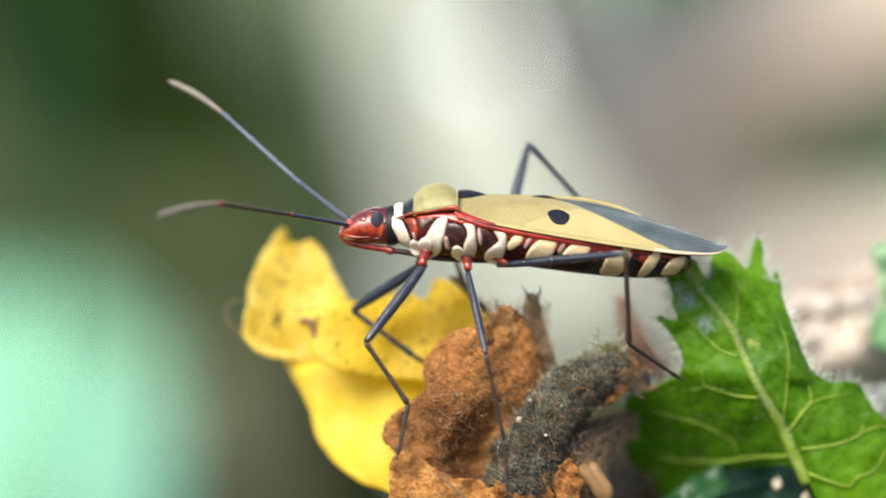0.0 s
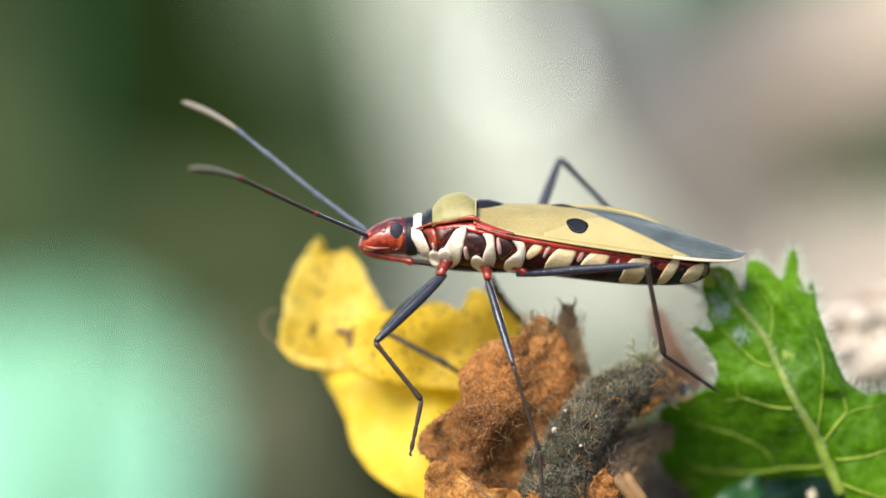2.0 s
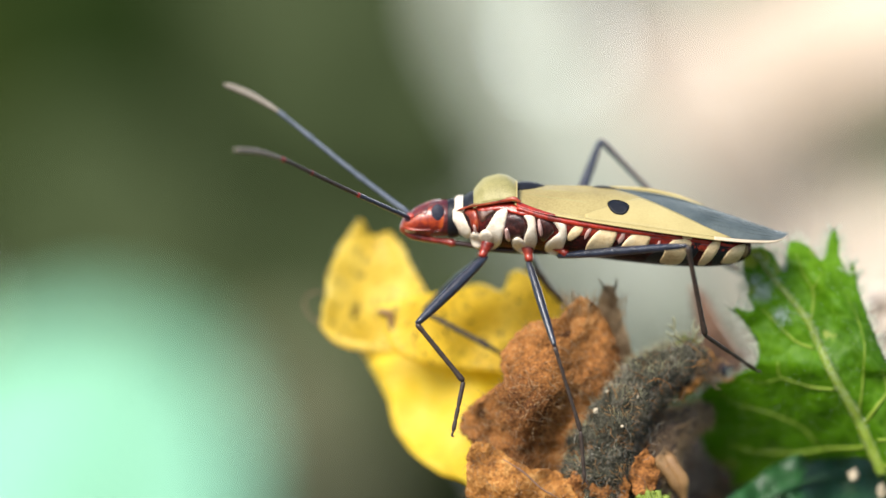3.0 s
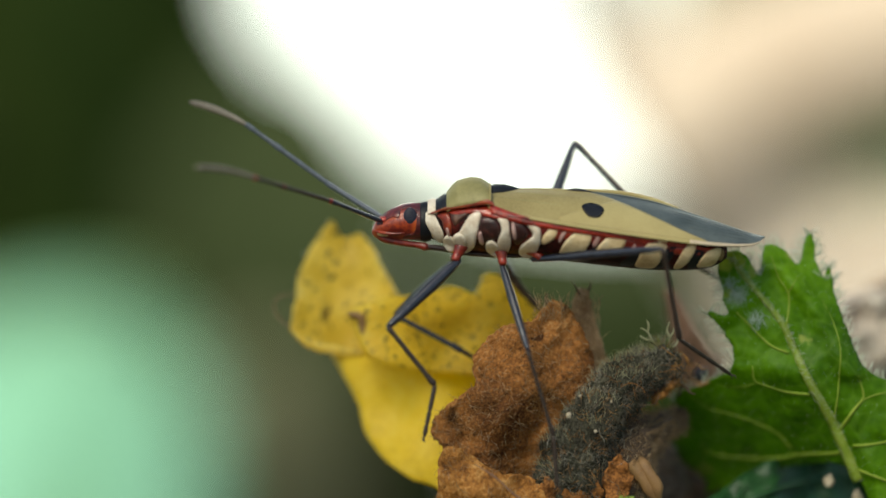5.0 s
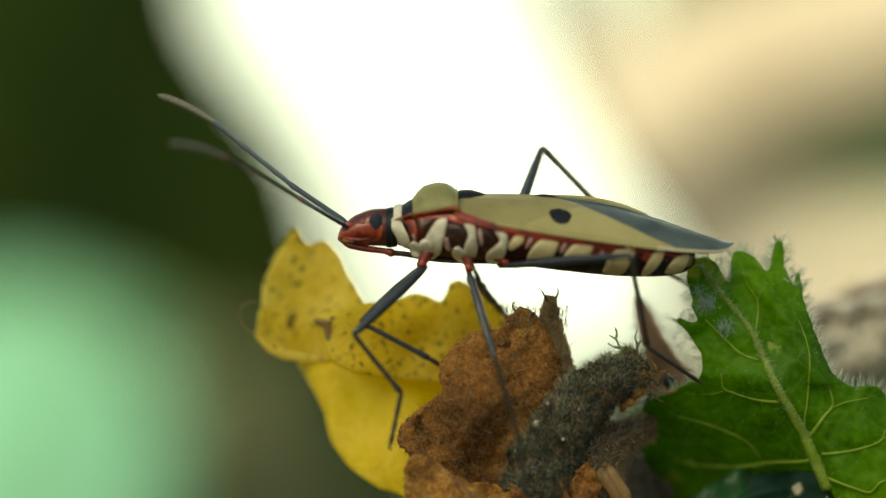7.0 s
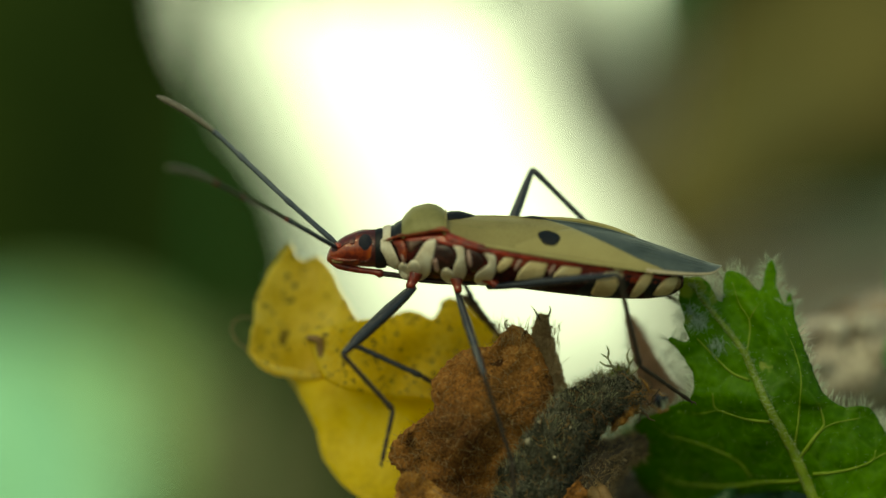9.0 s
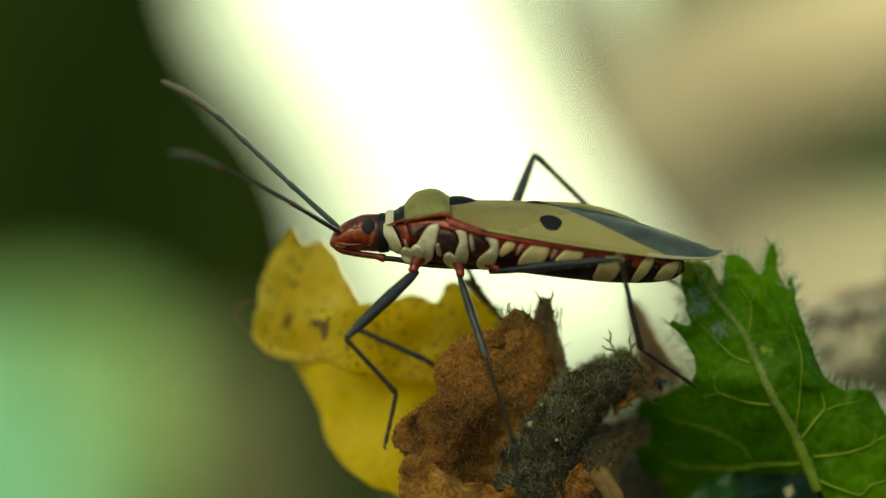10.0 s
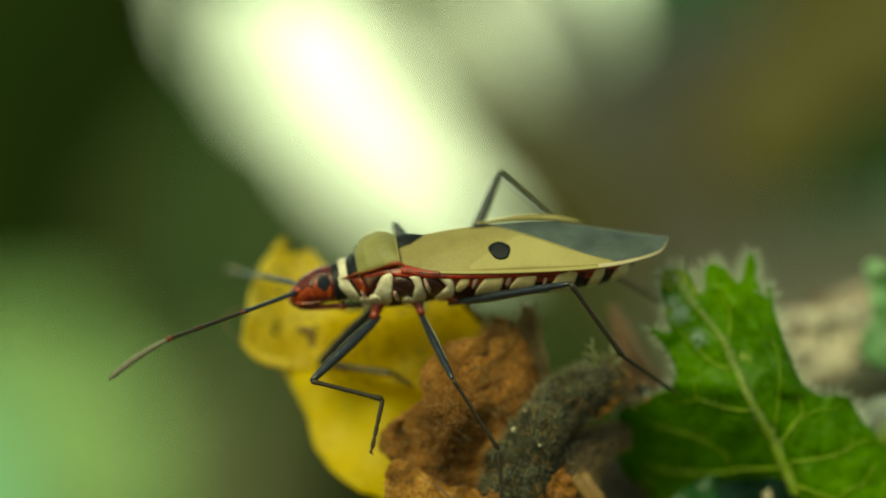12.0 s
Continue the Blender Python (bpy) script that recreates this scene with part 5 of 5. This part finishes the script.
def leg(coxa, knee, ankle, foot, radii, steps=(), shin=None):
    """A leg from its joints as it stands in the middle of the clip; steps: seconds and shift of the foot. Returns what motions() keys."""
    home = body_at(1.5).inverted()
    c, k, a, f = [p * MM for p in (coxa, knee, ankle, foot)]
    l1, l2, l3 = (k - c).length, (a - k).length, (f - a).length
    pole = (home @ k) - ((home @ c) + (home @ a)) / 2
    r1, r2, r3 = radii

    def made(name, ln, prof, m):
        o = part(name, limb(ln / MM, prof), m, BUG, base=(0, 0, 0))
        return o

    base = part("coxa", limb(0.9, [(0, 0.32), (0.25, 0.31), (0.5, 0.25), (0.68, 0.20), (0.78, 0.21), (0.92, 0.19), (1, 0.14)], 14), COXA, BUG, "dark red leg base", base=(0, 0, 0))
    femur = made("femur", l1, [(0, r1 * 0.55), (0.12, r1 * 0.8), (0.4, r1), (0.75, r1 * 0.85), (0.95, r1 * 0.62), (1, r1 * 0.4)], LEG)
    tibia = made("tibia", l2, [(0, r2 * 0.8), (0.04, r2 * 1.15), (0.15, r2 * 0.9), (0.8, r2 * 0.95), (0.96, r2 * 1.25), (1, r2 * 0.8)], shin or LEG)
    tarsus = made("tarsus", l3, [(0, r3 * 0.7), (0.05, r3), (0.45, r3 * 0.95), (0.5, r3 * 0.65), (0.54, r3 * 0.95), (0.7, r3 * 0.9), (0.74, r3 * 0.6), (0.78, r3 * 0.9), (0.93, r3), (1, r3 * 0.3)], TARSUS)
    for limb_ob, ln, r in ((femur, l1, r1), (tibia, l2, r2)):
        rng = random.Random(int(ln * 1e6))
        roots = []
        for _ in range(60):
            x, w = rng.uniform(0.08, 0.97), rng.uniform(0, 6.283)
            roots.append((Vector((x * ln / MM, r * 0.8 * math.cos(w), r * 0.8 * math.sin(w))), Vector((0.5, math.cos(w), math.sin(w)))))
        part("bristles", hairs(roots, 0.13, 0.008, 3, 0.2, 0.2), TARSUS, limb_ob, base=(0, 0, 0), kind="stuff")
    for s in (-1, 1):
        claw = tube([Vector((l3 / MM - 0.05, 0, 0)), Vector((l3 / MM + 0.12, s * 0.1, 0.02)), Vector((l3 / MM + 0.2, s * 0.13, -0.1))], [0.05, 0.04, 0.01], 8, 5)
        part("claw", claw, TARSUS, tarsus, base=(0, 0, 0))
    rows = ([], [], [], [])
    for t in TIMES:
        m = body_at(t)
        inv = m.inverted()
        shift = Vector((0, 0, 0))
        if steps:
            ts = [s[0] for s in steps]
            shift = Vector((float(np.interp(t, ts, [s[1] for s in steps])) * G, 0, -float(np.interp(t, ts, [s[2] for s in steps])) * G)) * MM
        cc = home @ c
        aa, ff = inv @ (a + shift), inv @ (f + shift)
        d = aa - cc
        dist = min(d.length, (l1 + l2) * 0.999)
        way = d.normalized()
        along = (l1 * l1 - l2 * l2 + dist * dist) / (2 * dist)
        out = pole - way * pole.dot(way)
        kk = cc + way * along + out.normalized() * math.sqrt(max(0, l1 * l1 - along * along))
        aa = kk + (aa - kk).normalized() * l2
        start = cc + (kk - cc).normalized() * 0
        rows[0].append((t, aim(cc + Vector((0, 0, 0.00062)) - (kk - cc).normalized() * 0.0002, cc + (kk - cc).normalized() * 0.0005)))
        rows[1].append((t, aim(start, kk)))
        rows[2].append((t, aim(kk, aa)))
        rows[3].append((t, aim(aa, ff)))
    return list(zip((base, femur, tibia, tarsus), rows))


LEGS = leg(at(772, 448, -0.85), at(648, 568, -2.8), at(730, 671, -2.4), at(711, 762, -2.3), (0.27, 0.12, 0.11), [(0, 38, 24), (0.12, 38, 24), (0.2, 14, 6), (0.3, 0, 0)], TARSUS)
LEGS += leg(at(846, 455, -0.9), at(893, 610, -3.2), at(938, 760, -2.6), at(945, 848, -2.3), (0.205, 0.09, 0.10), (), TARSUS)
LEGS += leg(at(900, 448, -0.9), at(1130, 431, -4.0), at(1160, 591, -2.0), at(1252, 654, 0.6), (0.215, 0.125, 0.10), (), TARSUS)
LEGS += leg(at(770, 448, 1.2), at(662, 548, 3.0), at(780, 612, 3.0), at(812, 632, 3.2), (0.29, 0.13, 0.12), [(0, -2, -2), (10.6, 0, 0), (10.9, -52, -2), (11.0, -52, -2), (11.2, -12, -4), (11.5, -10, -5), (11.8, -33, 12), (12, -33, 13)])
LEGS += leg(at(848, 448, 1.2), at(790, 322, 3.2), at(868, 478, 4.2), at(888, 504, 4.6), (0.24, 0.11, 0.11))
LEGS += leg(at(900, 446, 1.3), at(976, 242, 4.0), at(1175, 452, 5.0), at(1262, 500, 5.4), (0.27, 0.14, 0.11), [(0, 0, 0), (11, 0, 0), (12, -25, -4)])


# ---- feelers: joints as they lie in the layout, time by time ----
def feeler(base, side, rows):
    """rows: seconds, then the three bends and the tip. The pieces keep their length; what is short of it lies in depth."""
    lengths = (3.1, 4.75, 3.3)
    shapes = ([(0, 0.11), (0.1, 0.15), (0.85, 0.13), (0.95, 0.17), (1, 0.1)], [(0, 0.1), (0.1, 0.13), (0.58, 0.12), (0.63, 0.17), (0.68, 0.11), (0.93, 0.11), (0.97, 0.16), (1, 0.1)], [(0, 0.09), (0.15, 0.14), (0.6, 0.19), (0.9, 0.17), (1, 0.05)])
    names = ("feeler_base", "feeler_middle", "feeler_tip")
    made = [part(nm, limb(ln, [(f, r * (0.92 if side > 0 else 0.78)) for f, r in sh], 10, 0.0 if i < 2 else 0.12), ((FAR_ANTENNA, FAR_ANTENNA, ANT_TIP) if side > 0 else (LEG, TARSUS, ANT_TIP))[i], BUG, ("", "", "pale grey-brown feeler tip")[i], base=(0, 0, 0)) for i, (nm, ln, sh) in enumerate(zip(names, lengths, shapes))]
    for holder, x in ((made[1], 0.0), (made[1], 2.98), (made[2], 0.0)):
        knob = tube([Vector((x - 0.12, 0, 0)), Vector((x, 0, 0)), Vector((x + 0.14, 0, 0))], [0.07, 0.14, 0.08], 8, 8)
        part("joint", knob, COXA if side < 0 else FAR_ANTENNA, holder, base=(0, 0, 0))
    home = body_at(1.5).inverted() @ (base * MM)
    keys = ([], [], [])
    eye = Vector((0, -D, 0))
    for t, *pts in rows:
        m = body_at(t)
        back = m.inverted()
        p = (m @ home) / MM
        for i in range(3):
            # the place on the line of sight through the bend that lies one length from the last one
            ray = (at(*pts[i + 1]) - eye).normalized()
            near = (p - eye).dot(ray)
            gap = lengths[i] ** 2 - (p - eye - ray * near).length_squared
            q = eye + ray * (near + side * math.sqrt(max(0, gap)))
            q = p + (q - p).normalized() * lengths[i]
            keys[i].append((t, aim(back @ (p * MM), back @ (q * MM))))
            p = q
    return list(zip(made, keys))


FAR_REST = ((632, 370), (542, 303), (406, 192), (305, 140))
NEAR_REST = ((637, 380), (545, 339), (411, 275), (322, 258))
FEELERS = feeler(at(635, 372, 0.5), 1, [
    (0.0, (660, 368), (568, 295), (446, 183), (347, 122)), (0.3, (640, 368), (549, 300), (418, 188), (318, 132)), (0.5, (638, 368), (547, 297), (420, 184), (330, 128)), (1.0, *FAR_REST), (3.2, *FAR_REST), (4.8, (629, 376), (543, 316), (401, 212), (299, 170)), (5.5, (629, 378), (543, 318), (401, 215), (298, 174)),
    (6.5, (628, 371), (540, 312), (404, 206), (303, 159)), (7.2, (628, 371), (538, 308), (408, 200), (306, 148)), (8.8, (625, 372), (534, 300), (416, 189), (314, 126)), (10.3, (623, 374), (532, 302), (412, 192), (310, 130)), (10.5, (619, 387), (516, 332), (370, 248), (249, 217)), (10.7, (617, 387), (516, 335), (372, 250), (255, 220)),
    (11.0, (614, 387), (543, 302), (451, 168), (370, 74)), (11.15, (608, 410), (512, 380), (400, 372), (290, 420)), (11.3, (604, 428), (498, 440), (390, 470), (270, 560)), (11.5, (599, 442), (485, 486), (366, 552), (205, 690)), (11.7, (585, 450), (500, 480), (430, 560), (400, 690)), (11.92, (570, 462), (519, 454), (479, 451), (448, 448)), (12.0, (569, 462), (518, 453), (478, 448), (447, 443))])
FEELERS += feeler(at(637, 380, -0.5), -1, [
    (0.0, (656, 380), (563, 360), (438, 340), (328, 362)), (0.12, (654, 380), (562, 362), (436, 342), (328, 366)), (0.25, (644, 380), (556, 345), (424, 300), (324, 292)), (0.5, *NEAR_REST), (3.2, *NEAR_REST), (4.8, (631, 380), (547, 347), (414, 307), (306, 288)), (5.05, (631, 380), (547, 347), (415, 305), (308, 286)), (5.5, (631, 380), (548, 336), (425, 272), (347, 251)),
    (6.5, (630, 374), (552, 334), (424, 260), (326, 236)), (8.8, (624, 378), (541, 340), (418, 276), (330, 250)), (10.2, (623, 380), (541, 342), (417, 281), (330, 257)), (10.5, (610, 405), (517, 413), (366, 436), (281, 485)), (10.75, (612, 408), (510, 405), (370, 410), (270, 440)),
    (11.0, (614, 415), (503, 438), (368, 493), (265, 573)), (11.2, (600, 430), (530, 490), (450, 600), (400, 720)), (11.5, (579, 447), (524, 511), (437, 648), (404, 806)), (11.75, (580, 480), (520, 540), (460, 660), (430, 790)), (11.92, (584, 494), (478, 518), (348, 570), (214, 668)), (12.0, (584, 495), (478, 517), (347, 565), (212, 657))])


def motions():
    walk(BUG, [(r[0], body_at(r[0])) for r in BODY])
    # the pale cover slides off the glow so the background light seems to grow
    rest = GLOW_COVER.location.copy()
    walk(GLOW_COVER, [(t, Matrix.Translation(rest + Vector((x, 0, z)))) for t, x, z in ((0, 0.004, 0), (2.6, 0.003, 0), (3.2, 0.004, 0.002), (4.8, -0.15, 0.004), (5.6, -0.172, 0.004), (6.5, -0.185, 0.004), (12, -0.18, 0.002))])
    # the olive cover swings in whenever the stem is to look shaded
    rest = SHADED_STEM_COVER.location.copy()
    walk(SHADED_STEM_COVER, [(t, Matrix.Translation(rest + Vector((x, 0, z)))) for t, x, z in ((0, 0.11, 0.07), (6.6, 0.105, 0.065), (7.2, 0.09, 0.055), (8.6, 0.012, 0.006), (9.0, 0, 0), (9.6, 0.004, 0.002), (9.85, 0.08, 0.05), (10.0, 0.105, 0.065), (10.15, 0.09, 0.055), (10.4, 0.003, 0.001), (11.0, 0.004, 0.002), (11.45, 0.054, 0.033), (11.6, 0.050, 0.031), (12, 0.012, 0.007))])
    rest = DARKENING_LEAF.location.copy()
    walk(DARKENING_LEAF, [(t, Matrix.Translation(rest + Vector((x, 0, z)))) for t, x, z in ((0, -0.085, 0.018), (2.2, -0.085, 0.018), (3.2, -0.045, -0.002), (4.8, 0, 0.012), (5.4, 0, 0.012), (6.0, -0.001, 0.011), (6.55, -0.004, -0.006), (6.85, -0.010, -0.042), (7.05, -0.012, -0.058), (10.15, -0.012, -0.06), (10.35, -0.006, -0.020), (10.6, -0.003, -0.006), (11.2, -0.002, -0.004), (11.6, 0, 0.002), (12, 0, 0.006))])
    # the added blocker lets the sun on to the stem and takes it away again
    rest = STEM_BLOCKER.location.copy()
    walk(STEM_BLOCKER, [(t, Matrix.Translation(rest + Vector((x, 0, z)))) for t, x, z in ((0, -0.040, 0.012), (1.6, -0.042, 0.012), (2.4, -0.054, 0.015), (3.0, -0.085, 0.02), (3.2, -0.09, 0.02), (4.8, -0.13, 0.03), (7.2, -0.13, 0.03), (8.6, -0.01, 0), (9.6, 0, 0), (9.85, -0.06, 0.015), (10.0, -0.075, 0.02), (10.15, -0.06, 0.015), (10.45, 0, 0), (11.0, 0, 0), (11.45, -0.022, 0.006), (11.6, -0.02, 0.005), (12, -0.004, 0))])
    rest = SHADED_FORK_COVER.location.copy()
    walk(SHADED_FORK_COVER, [(t, Matrix.Translation(rest + Vector((x, 0, z)))) for t, x, z in ((0, 0.15, 0.08), (7.2, 0.13, 0.06), (8.8, 0.04, 0.015), (9.6, 0.045, 0.017), (10.0, 0.10, 0.05), (10.35, 0.035, 0.012), (11.0, 0, 0), (12, -0.006, 0))])
    # the second added blocker slides across to dim the bug
    rest = BUG_BLOCKER.location.copy()
    walk(BUG_BLOCKER, [(t, Matrix.Translation(rest + Vector((x, 0, 0)))) for t, x in ((0, -0.32), (3.2, -0.31), (4.8, -0.10), (5.6, 0), (10.6, 0), (11.4, -0.05), (12, -0.13))])
    rest = UPPER_DARKENING_LEAF.location.copy()
    walk(UPPER_DARKENING_LEAF, [(t, Matrix.Translation(rest + Vector((x, 0, z)))) for t, x, z in ((0, -0.11, 0.01), (2.0, -0.10, 0.01), (2.6, -0.045, 0.005), (3.0, 0, 0), (3.3, 0.003, 0), (4.8, -0.14, 0.01), (12, -0.15, 0.01))])
    # the teal leaf sinks away from the olive one behind it
    rest = TEAL_LEAF.location.copy()
    walk(TEAL_LEAF, [(t, Matrix.Translation(rest + Vector((x, 0, z)))) for t, x, z in ((0, 0, -0.003), (1.5, 0, -0.004), (2.5, 0, -0.008), (3.2, 0, -0.012), (5.0, -0.002, -0.008), (7.2, -0.004, -0.002), (8.8, -0.010, -0.008), (10.0, -0.018, -0.014), (11.0, -0.028, -0.021), (12, -0.031, -0.023))])
    for piece, rows in LEGS + FEELERS:
        walk(piece, rows)


motions()
